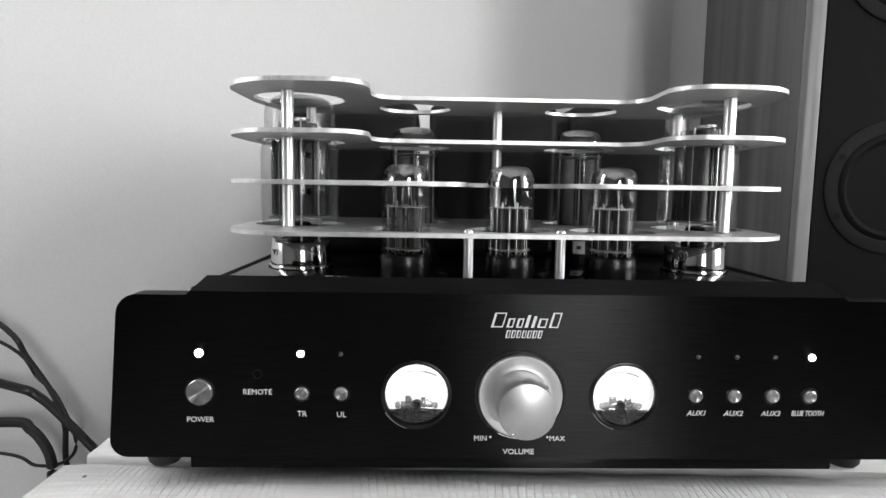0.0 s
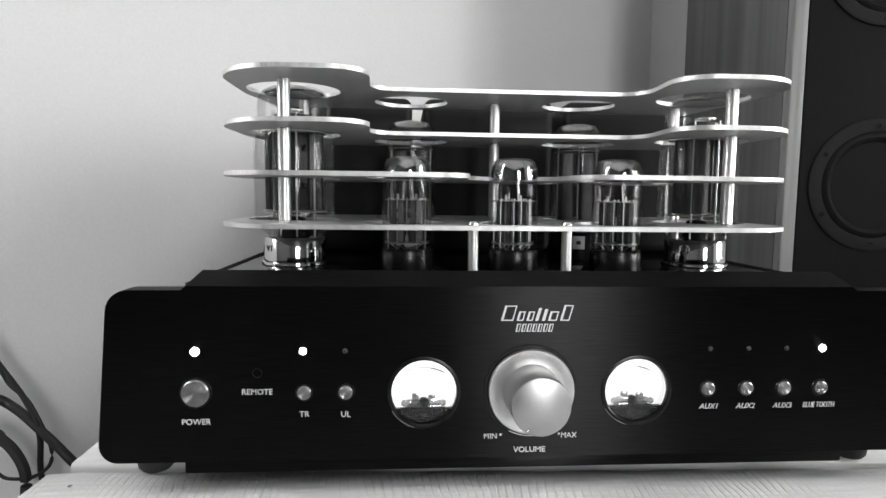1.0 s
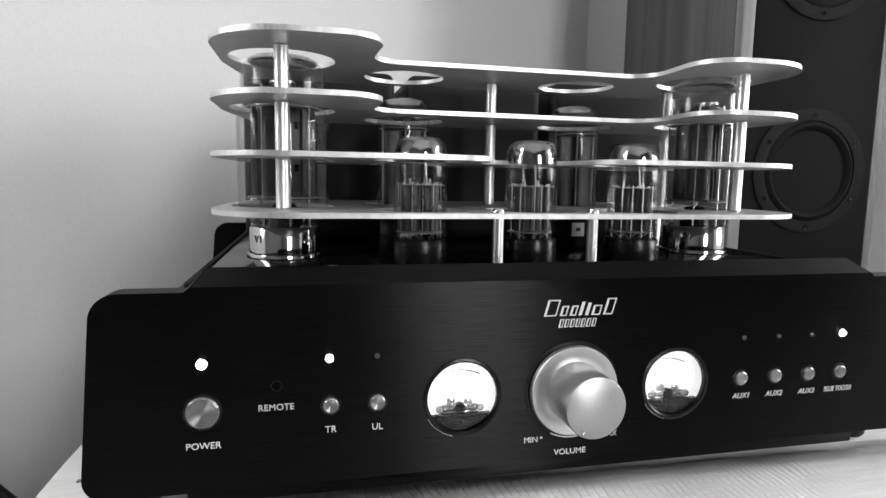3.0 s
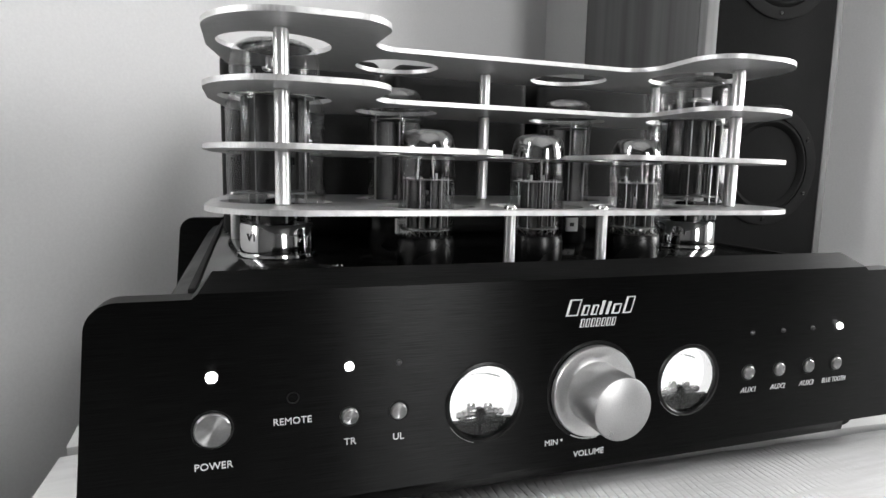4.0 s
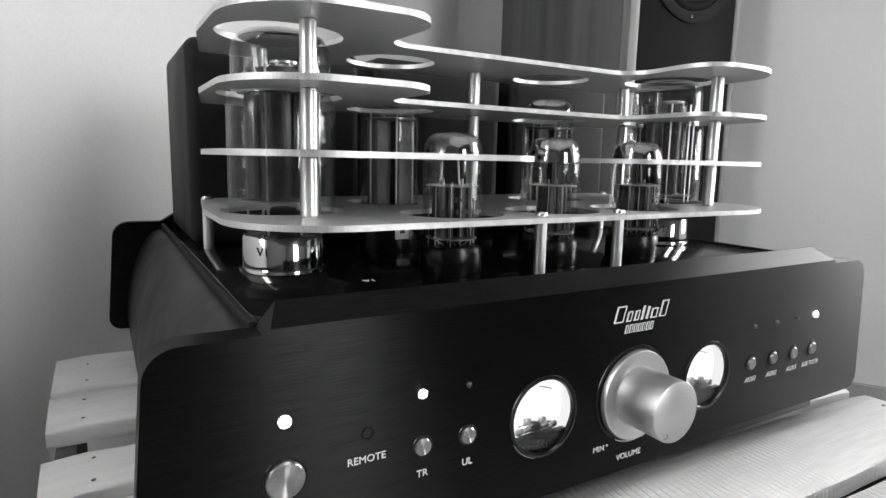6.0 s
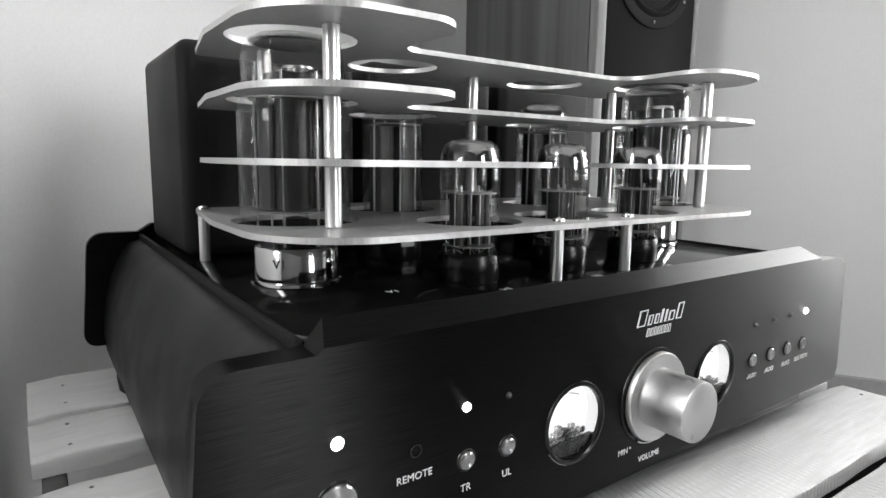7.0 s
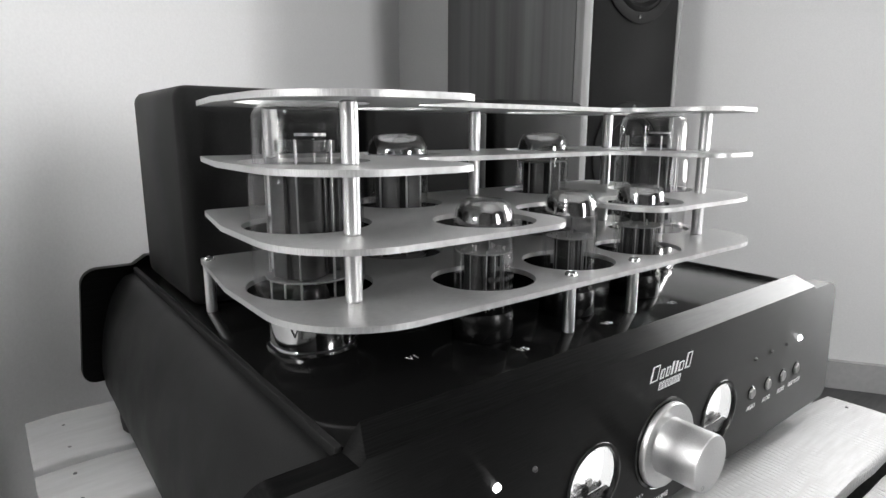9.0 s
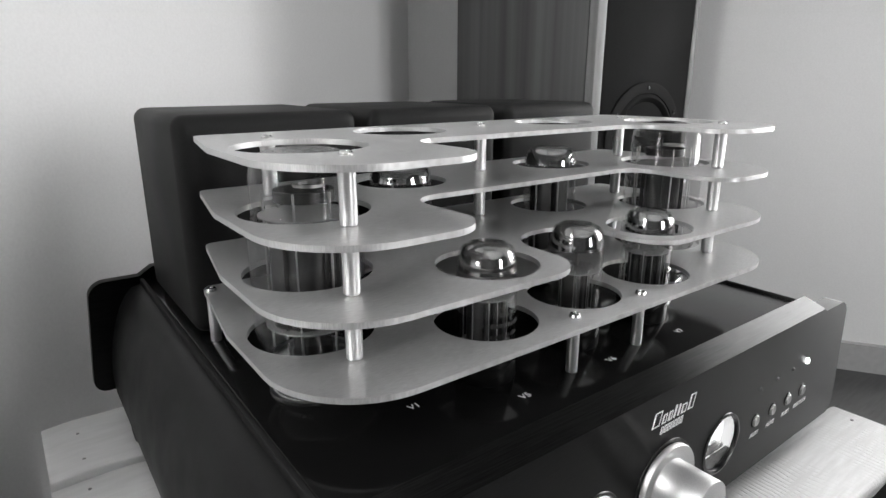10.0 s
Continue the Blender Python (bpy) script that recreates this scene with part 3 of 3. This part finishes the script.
# printed words on the panel
for word, x, z, size, shear, width in (("POWER", -0.1714, 0.0312, 0.0041, 0, 1.0), ("REMOTE", -0.1415, 0.0462, 0.0040, 0, 1.0), ("TR", -0.1184, 0.0345, 0.0042, 0, 1.0), ("UL", -0.0978, 0.0342, 0.0042, 0, 1.0),
                                       ("MIN", -0.0240, 0.0216, 0.0040, 0, 1.0), ("MAX", 0.0170, 0.0216, 0.0040, 0, 1.0), ("VOLUME", -0.0035, 0.0142, 0.0041, 0, 1.05),
                                       ("AUX1", 0.0915, 0.0360, 0.0040, 0.25, 1.0), ("AUX2", 0.1115, 0.0360, 0.0040, 0.25, 1.0), ("AUX3", 0.1318, 0.0360, 0.0040, 0.25, 1.0), ("BLUE TOOTH", 0.1520, 0.0362, 0.0040, 0.2, 0.72)):
    lettering(word, Matrix.Translation((x, -0.00014, z)) @ FRONT, size, M_INK, panel, shear=shear, weight=0.0, width=width)
for x in (-0.0187, 0.0118):
    part("mark", rod((x, 0.0, 0.0224), (x, -0.00025, 0.0224), 0.0006, 10), M_INK, panel)


# maker's mark, as plain slanted shapes
def slanted(x, z, w, h, lean=0.28, stroke=0.0011):
    """A thick and a thin leaning stroke joined by slim bars, as a plain mark."""
    bm = bmesh.new()

    def slab(q):
        lo = [bm.verts.new((a, -0.0001, b)) for a, b in q]
        hi = [bm.verts.new((a, -0.0003, b)) for a, b in q]
        bm.faces.new(hi)
        for k in range(4):
            bm.faces.new((lo[k], lo[(k + 1) % 4], hi[(k + 1) % 4], hi[k]))

    thin = stroke * 0.5
    for dx, t in ((0.0, stroke), (w - thin, thin)):
        slab([(x + dx, z), (x + dx + t, z), (x + dx + t + lean * h, z + h), (x + dx + lean * h, z + h)])
    for b in ((0.0, h - thin) if w > 2 * stroke else ()):
        slab([(x + stroke + lean * b, z + b), (x + w - thin + lean * b, z + b), (x + w - thin + lean * (b + thin), z + b + thin), (x + stroke + lean * (b + thin), z + b + thin)])
    return bm


for x, w, h in ((-0.0198, 0.0062, 0.0078), (-0.0118, 0.0034, 0.0048), (-0.0068, 0.0032, 0.0048), (-0.0022, 0.0016, 0.0066), (0.0012, 0.0016, 0.0060), (0.0044, 0.0044, 0.0048), (0.0106, 0.0048, 0.0080)):
    part("maker_mark", slanted(x, 0.0820, w, h), M_INK, panel)
for i in range(7):
    part("model_mark", slanted(-0.0122 + i * 0.0028, 0.0764, 0.0020, 0.0040, 0.22, 0.0007), M_INK, panel)

# socket numbers on the top plate
for word, x, y in (("V1", -0.114, 0.062), ("V5", -0.0663, 0.0385), ("V6", -0.0025, 0.0383), ("V7", 0.0605, 0.0380)):
    lettering(word, Matrix.Translation((x, y, CHASSIS + 0.0002)), 0.0055, M_INK, amp)


# ---- cage over the tubes ----
cage = thing("tube_cage", (0, 0.12, CHASSIS), "four-tier brushed aluminium tube cage on slim posts", "tube cage")
T = 0.0026
TIERS = (0.1284, 0.1576, 0.1866, 0.2150)     # tops of the plates
BIG = ((-0.1412, 0.1085), (0.1350, 0.1080))
REAR = ((-0.0640, 0.1485), (0.0605, 0.1485))
SMALL = ((-0.0672, 0.0672), (-0.0020, 0.0678), (0.0625, 0.0668))


def mirrored(half):
    return half + [(-x, y, r) for x, y, r in reversed(half)]


low = [(-0.1690, 0.200, 0.008), (-0.1785, 0.125, 0.02)]
left = [(-0.1690, 0.1835, 0.006), (-0.1785, 0.125, 0.02)]
outlines = [
    mirrored(low + [(-0.1790, 0.031, 0.046)]),
    mirrored(left + [(-0.1790, 0.035, 0.045), (-0.0310, 0.035, 0.022), (-0.0290, 0.099, 0.0270)]),
    mirrored(left + [(-0.1780, 0.036, 0.045), (-0.088, 0.036, 0.022), (-0.0915, 0.102, 0.018)]),
    mirrored(left + [(-0.1780, 0.036, 0.045), (-0.088, 0.036, 0.022), (-0.0915, 0.102, 0.018)]),
]
outlines = [[(x * 0.945 if x > 0.1 else x * 0.99 if x < -0.1 else x, y, r) for x, y, r in o] for o in outlines]
for i, (top, o) in enumerate(zip(TIERS, outlines)):
    holes = [ring_pts(x, y, 0.0300) for x, y in BIG] + [ring_pts(x, y, 0.0265) for x, y in REAR]
    if i == 0:
        holes += [ring_pts(x, y, 0.0262) for x, y in SMALL]
    if i == 1:
        holes += [ring_pts(x, y, 0.0255) for x, y in (SMALL[0], SMALL[2])]
    part("cage_plate", sheet(fillet(o, 14), holes, top - T, top), M_ALU, cage, "brushed aluminium plate with round cut-outs", 30)

POSTS = ((-0.1402, 0.0680), (0.1338, 0.0675), (-0.1413, 0.1485), (0.1350, 0.1490), (-0.0017, 0.1512))
for x, y in POSTS:
    for a, b in zip(TIERS, TIERS[1:]):
        part("spacer_post", rod((x, y, a), (x, y, b - T), 0.0037, 20), M_POST, cage)
    part("post_screw", lathe([(0.0028, TIERS[3]), (0.0028, TIERS[3] + 0.0008), (0.002, TIERS[3] + 0.0016), (0.001, TIERS[3] + 0.0016), (0.0008, TIERS[3] + 0.0010), (0, TIERS[3] + 0.0010)], 16, None, Matrix.Translation((x, y, 0))), M_STEEL, cage)
for x, y in ((-0.0294, 0.0428), (0.0250, 0.0430), (-0.1650, 0.1900), (0.1590, 0.1900)):
    part("leg_post", rod((x, y, CHASSIS - 0.0005), (x, y, TIERS[0] - T), 0.0030, 20), M_POST, cage)
    part("leg_screw", lathe([(0.0033, TIERS[0]), (0.0033, TIERS[0] + 0.0006), (0.0026, TIERS[0] + 0.0018), (0.0012, TIERS[0] + 0.0020), (0.0009, TIERS[0] + 0.0012), (0, TIERS[0] + 0.0012)], 18, None, Matrix.Translation((x, y, 0))), M_STEEL, cage)



# ---- tubes ----
def thin_glass(profile, t=0.0009):
    inner = [(max(r - t, 0.0), z - (t if r < 1e-6 else 0)) for r, z in reversed(profile)]
    return lathe(profile + inner, 48)


def wires(root, spots, z0, z1, r=0.0005):
    for x, y in spots:
        part("support_wire", rod((x, y, z0), (x, y, z1), r, 8), M_WIRE, root)


def power_tube():
    root = thing("power_tube", (0, 0, 0), "large glass power tube with a chrome base", "vacuum tube", "tubes on the amplifier")
    base = part("base_ring", lathe([(0, 0.0), (0.0215, 0.0), (0.0220, 0.0006), (0.0218, 0.0020), (0.0203, 0.0024), (0.0201, 0.0165), (0.0194, 0.0180), (0.0150, 0.0185), (0, 0.0185)], 56), M_CHROME, root, "polished chrome base ring")
    env = part("envelope", thin_glass([(0.0175, 0.0186), (0.0195, 0.0205), (0.0232, 0.0245), (0.0256, 0.0285), (0.0262, 0.0330), (0.0262, 0.0790), (0.0258, 0.0822), (0.0244, 0.0848), (0.0236, 0.0868), (0.0236, 0.1045), (0.0228, 0.1090), (0.0206, 0.1124), (0.0166, 0.1146), (0.0095, 0.1161), (0, 0.1166)]), M_GLASS, root, "clear glass envelope")
    env.visible_shadow = False
    part("mica_disc", lathe([(0, 0.0860), (0.0208, 0.0860), (0.0208, 0.0866), (0, 0.0866)], 32), M_MICA, root)
    part("mica_disc", lathe([(0, 0.0345), (0.0208, 0.0345), (0.0208, 0.0352), (0, 0.0352)], 32), M_MICA, root)
    bm = upright(sheet(fillet([(-0.0175, -0.0115, 0.007), (0.0175, -0.0115, 0.007), (0.0175, 0.0115, 0.007), (-0.0175, 0.0115, 0.007)], 6), [], 0, 0.0495), 0)
    anode = part("anode", moved(bm, pose(0, 0, 0.036, 90) @ Matrix.Diagonal((1, 1, -1, 1)) @ pose(0, 0, 0, 0, 0, 0)), M_ANODE, root, "dark grey anode box")
    anode.matrix_basis = pose(0, 0, 0, 0, 0, 35)
    for a in (35, 215):
        part("anode_fin", moved(box(0.0172, 0.0205, -0.0006, 0.0006, 0.0365, 0.0855, 0.0002), pose(0, 0, 0, 0, 0, a)), M_ANODE, root)
        part("cooling_fin", moved(box(-0.0065, 0.0065, 0.0120, 0.0130, 0.0375, 0.0850, 0.0003), pose(0, 0, 0, 0, 0, a)), M_ANODE, root)
    for a in (20, 50, 200, 230):
        part("anode_rib", moved(box(-0.0006, 0.0006, 0.0128, 0.0150, 0.0365, 0.0855, 0.0002), pose(0, 0, 0, 0, 0, a)), M_ANODE, root)
    for a in (35, 215):
        for z in (0.050, 0.074):
            part("anode_slot", moved(box(-0.0016, 0.0016, 0.0131, 0.0134, z, z + 0.004, 0.0001), pose(0, 0, 0, 0, 0, a)), M_BAKE, root)
    wires(root, [(0.011, 0.014), (-0.011, -0.014), (0.0145, -0.013), (-0.0145, 0.013), (0.004, -0.0175), (-0.006, 0.0170)], 0.019, 0.098, 0.0006)
    part("getter_cup", moved(lathe([(0.005, 0.0), (0.007, 0.0), (0.007, 0.0012), (0.005, 0.0012), (0.005, 0.0)], 20), pose(0, -0.006, 0.0995)), M_WIRE, root)
    part("top_shield", lathe([(0.012, 0.0925), (0.0135, 0.0925), (0.0135, 0.0975), (0.012, 0.0975), (0.012, 0.0925)], 24), M_ANODE, root)
    dome = [(0.0196, 0.1118), (0.0158, 0.1139), (0.0090, 0.1153), (0, 0.1158)]
    part("getter_mirror", lathe(dome + [(max(r - 0.0003, 0), z - 0.0003) for r, z in reversed(dome)], 40), M_GETTER, root, "thin silvered patch in the dome")
    part("stem", lathe([(0.0095, 0.0187), (0.0085, 0.026), (0.006, 0.031), (0, 0.032)], 20), M_BAKE, root)
    return root


def small_tube():
    root = thing("signal_tube", (0, 0, 0), "small glass tube with a silvered dome and black base", "vacuum tube", "tubes on the amplifier")
    part("base", lathe([(0, 0.0), (0.0150, 0.0), (0.0155, 0.0010), (0.0155, 0.0120), (0.0148, 0.0140), (0, 0.0140)], 40), M_BAKE, root, "black bakelite base")
    prof = [(0.0142, 0.0141), (0.0150, 0.0155), (0.0150, 0.0565), (0.0148, 0.0605), (0.0140, 0.0645), (0.0125, 0.0674), (0.0095, 0.0692), (0, 0.0702)]
    env = part("envelope", thin_glass(prof, 0.0008), M_GLASS, root, "clear glass envelope")
    env.visible_shadow = False
    dome = [(r - 0.0010, z - 0.0005) for r, z in ((0.0150, 0.0570), (0.0148, 0.0605), (0.0140, 0.0645), (0.0125, 0.0674), (0.0095, 0.0692))] + [(0, 0.0696)]
    part("getter_mirror", lathe(dome + [(max(r - 0.0003, 0), z - 0.0002) for r, z in reversed(dome)], 40), M_GETTER, root, "silvered getter mirror in the dome")
    part("mica_disc", lathe([(0, 0.0435), (0.0134, 0.0435), (0.0134, 0.0440), (0, 0.0440)], 28), M_MICA, root)
    part("mica_disc", lathe([(0, 0.0175), (0.0130, 0.0175), (0.0130, 0.0180), (0, 0.0180)], 28), M_MICA, root)
    for x in (-0.0055, 0.0055):
        bm = upright(sheet(fillet([(x - 0.0045, -0.0045, 0.002), (x + 0.0045, -0.0045, 0.002), (x + 0.0045, 0.0045, 0.002), (x - 0.0045, 0.0045, 0.002)], 5), [], 0, 0.0250), 0)
        part("anode", moved(bm, Matrix(((1, 0, 0, 0), (0, 0, 1, 0), (0, 1, 0, 0.0183), (0, 0, 0, 1)))), M_ANODE, root, "dark grey anode")
        for y in (-0.0050, 0.0050):
            part("anode_rib", box(x - 0.0003, x + 0.0003, min(y, y * 1.3), max(y, y * 1.3), 0.0185, 0.0432), M_ANODE, root)
        part("grid_rod", rod((x, 0.0, 0.0436), (x, 0.0, 0.0472), 0.0007, 8), M_WIRE, root)
    wires(root, [(-0.0112, -0.003), (0.0112, -0.003), (0.0, -0.0084), (0.0, 0.0084), (-0.0112, 0.004), (0.0112, 0.004), (-0.0058, -0.0088), (0.0058, -0.0088)], 0.0145, 0.0452, 0.00026)
    for a in range(15, 360, 45):
        part("mica_pin", rod((0.0098 * math.cos(radians(a)), 0.0098 * math.sin(radians(a)), 0.0438), (0.0098 * math.cos(radians(a)), 0.0098 * math.sin(radians(a)), 0.0451), 0.0003, 6), M_WIRE, root)
    for a in range(0, 360, 60):
        part("lead_wire", rod((0.0105 * math.cos(radians(a)), 0.0105 * math.sin(radians(a)), 0.0176), (0.006 * math.cos(radians(a + 20)), 0.006 * math.sin(radians(a + 20)), 0.0141), 0.0004, 6), M_WIRE, root)
    part("getter_support", rod((0.0040, 0.0, 0.0425), (0.0025, 0.0, 0.0600), 0.0005, 8), M_WIRE, root)
    return root


def rear_tube():
    root = thing("rectifier_tube", (0, 0, 0), "tall glass tube with a silvered dome and black base", "vacuum tube", "tubes on the amplifier")
    part("base", lathe([(0, 0.0), (0.0175, 0.0), (0.0180, 0.0010), (0.0180, 0.0180), (0.0170, 0.0205), (0, 0.0205)], 40), M_BAKE, root, "black bakelite base")
    prof = [(0.0168, 0.0206), (0.0180, 0.0230), (0.0182, 0.0860), (0.0178, 0.0910), (0.0166, 0.0950), (0.0140, 0.0985), (0.0095, 0.1000), (0, 0.1005)]
    env = part("envelope", thin_glass(prof, 0.0009), M_GLASS, root, "clear glass envelope")
    env.visible_shadow = False
    dome = [(r - 0.0010, z - 0.0005) for r, z in ((0.0182, 0.0890), (0.0178, 0.0912), (0.0166, 0.0950), (0.0140, 0.0985), (0.0095, 0.1000))] + [(0, 0.1000)]
    part("getter_mirror", lathe(dome + [(max(r - 0.0003, 0), z - 0.0002) for r, z in reversed(dome)], 40), M_GETTER, root, "silvered getter mirror in the dome")
    for z in (0.0270, 0.0800):
        part("mica_disc", lathe([(0, z), (0.0164, z), (0.0164, z + 0.0006), (0, z + 0.0006)], 28), M_MICA, root)
    part("label_patch", box(-0.0045, 0.0045, -0.0184, -0.0176, 0.0085, 0.0180, 0.0002), M_LABEL, root, "small white paper label")
    part("label_mark", box(-0.0016, 0.0016, -0.0187, -0.0183, 0.0120, 0.0146), M_DARKINK, root)
    for x in (-0.0075, 0.0075):
        bm = upright(sheet(fillet([(x - 0.006, -0.006, 0.003), (x + 0.006, -0.006, 0.003), (x + 0.006, 0.006, 0.003), (x - 0.006, 0.006, 0.003)], 5), [], 0, 0.051), 0)
        part("anode", moved(bm, Matrix(((1, 0, 0, 0), (0, 0, 1, 0), (0, 1, 0, 0.028), (0, 0, 0, 1)))), M_ANODE, root, "dark grey anode")
    wires(root, [(-0.0142, -0.003), (0.0142, -0.003), (0.0, -0.009), (0.0, 0.009)], 0.021, 0.0840, 0.0006)
    return root


big = power_tube()
lettering("V1", Matrix.Translation((-0.0141, -0.0146, 0.0110)) @ pose(0, 0, 0, 90, 0, -44), 0.0060, M_DARKINK, big)
big.location = (*BIG[0], CHASSIS)
copy_thing(big, Matrix.Translation((*BIG[1], CHASSIS)))
small = small_tube()


def glass_print(root, radius, rows, middle):
    """Dark print on the glass as short plain bars, row by row round the envelope."""
    rnd = random.Random(11)
    for z, high, span in rows:
        a = middle - span / 2
        while a < middle + span / 2:
            wide = rnd.uniform(3.5, 7.0)
            bm = bmesh.new()
            pts = [(radius * math.cos(radians(b)), radius * math.sin(radians(b))) for b in (a, a + wide / 2, a + wide)]
            lo = [bm.verts.new((x, y, z)) for x, y in pts]
            hi = [bm.verts.new((x, y, z + high * rnd.uniform(0.75, 1.0))) for x, y in pts]
            for k in range(2):
                bm.faces.new((lo[k], lo[k + 1], hi[k + 1], hi[k]))
            part("print_bar", bm, M_DARKINK, root).matrix_parent_inverse = Matrix.Identity(4)
            a += wide + rnd.uniform(2.0, 5.0)


small.location = (*SMALL[0], CHASSIS)
for x, y in SMALL[1:]:
    copy_thing(small, Matrix.Translation((x, y, CHASSIS)) @ pose(0, 0, 0, 0, 0, 25 if x < 0.03 else -30))
glass_print(small, 0.01515, ((0.0365, 0.0024, 36), (0.0310, 0.0024, 84), (0.0258, 0.0020, 70)), 262)
rear = rear_tube()
rear.location = (*REAR[0], CHASSIS)
copy_thing(rear, Matrix.Translation((*REAR[1], CHASSIS)) @ pose(0, 0, 0, 0, 0, -6))


# ---- loudspeaker ----
SP_A, SP_B = Vector((0.3784, 0.3781)), Vector((0.5814, 0.3638))
SP_TURN = math.atan2(SP_B.y - SP_A.y, SP_B.x - SP_A.x)
SW, SD, SZ0, SZ1 = (SP_B - SP_A).length, 0.315, FLOOR, 0.66
SPK = Matrix.Translation((SP_A.x, SP_A.y, 0)) @ Matrix.Rotation(SP_TURN, 4, "Z")    # x across the baffle, y to the back
speaker = thing("floor_speaker", SPK @ Vector((SW / 2, SD / 2, SZ0)), "tall loudspeaker with striped wood veneer and dark front", "loudspeaker")
part("cabinet", moved(box(0.0, SW, 0.0155, SD, SZ0, SZ1, 0.002), SPK), M_VENEER, speaker, "striped wood veneer cabinet")
part("edge_strip", moved(box(-0.0006, 0.0165, -0.0010, 0.0150, SZ0, SZ1, 0.003), SPK), M_EDGE, speaker, "pale wood edge strip")
part("edge_strip", moved(box(SW - 0.0110, SW + 0.0006, -0.0010, 0.0150, SZ0, SZ1, 0.003), SPK), M_EDGE, speaker, "pale wood edge strip")
part("baffle", moved(box(0.0168, SW - 0.0113, -0.0004, 0.0150, SZ0 + 0.001, SZ1 - 0.001, 0.001), SPK), M_BAFFLE, speaker, "matt dark front baffle")


def driver(z, r):
    at = SPK @ Matrix.Translation((SW / 2 + 0.002, -0.0004, z)) @ FRONT
    fr = part("driver", lathe([(r * 0.80, 0.001), (r * 0.81, 0.003), (r * 0.97, 0.0036), (r, 0.0025), (r, 0.0)], 64, None, at), M_FRAME, speaker, "black bass driver with rubber surround")
    part("surround", lathe([(r * 0.66, 0.0005), (r * 0.69, 0.0035), (r * 0.73, 0.0052), (r * 0.77, 0.0040), (r * 0.805, 0.0012)], 56, None, at), M_SURROUND, fr)
    part("cone", lathe([(r * 0.665, 0.0006), (r * 0.5, -0.006), (r * 0.33, -0.014), (r * 0.24, -0.018)], 56, None, at), M_CONE, fr)
    part("dust_cap", lathe([(r * 0.25, -0.0175), (r * 0.2, -0.013), (r * 0.1, -0.0100), (0, -0.0092)], 32, None, at), M_CONE, fr)
    for k in range(6):
        a = radians(60 * k + 30)
        part("driver_screw", lathe([(0.0028, 0.0030), (0.0026, 0.0046), (0.0012, 0.0046), (0.001, 0.0038), (0, 0.0038)], 12, None, at @ Matrix.Translation((r * 0.9 * math.cos(a), r * 0.9 * math.sin(a), 0))), M_BAKE, fr)


driver(0.163, 0.0770)
driver(0.4215, 0.0770)

# ---- loose cables behind the pallet ----
for name, r, pts in (("power_cable", 0.0042, ((-0.62, 0.30, -0.02), (-0.452, 0.25, -0.037), (-0.422, 0.25, -0.048), (-0.393, 0.25, -0.076), (-0.370, 0.25, -0.102), (-0.33, 0.27, -0.17), (-0.30, 0.32, -0.27), (-0.20, 0.36, FLOOR + 0.004))),
                     ("signal_cable", 0.0026, ((-0.56, 0.30, 0.06), (-0.448, 0.25, 0.017), (-0.430, 0.25, -0.010), (-0.408, 0.25, -0.045), (-0.398, 0.25, -0.076), (-0.40, 0.26, -0.14), (-0.36, 0.28, -0.25), (-0.33, 0.30, FLOOR + 0.003))),
                     ("speaker_cable", 0.0048, ((-0.60, 0.24, -0.08), (-0.455, 0.25, -0.074), (-0.430, 0.25, -0.081), (-0.414, 0.25, -0.105), (-0.413, 0.25, -0.134), (-0.424, 0.25, -0.17), (-0.47, 0.22, FLOOR + 0.005), (-0.52, 0.16, FLOOR + 0.005))),
                     ("signal_cable", 0.0016, ((-0.60, 0.26, -0.10), (-0.458, 0.25, -0.105), (-0.427, 0.25, -0.117), (-0.400, 0.25, -0.113), (-0.388, 0.25, -0.093), (-0.404, 0.25, -0.048), (-0.421, 0.25, -0.030), (-0.446, 0.25, 0.000), (-0.58, 0.30, 0.03)))):
    tagged(part(name, tube_path(pts, r), M_CABLE), "loose black cable hanging beside the pallet", "cable", "cables")
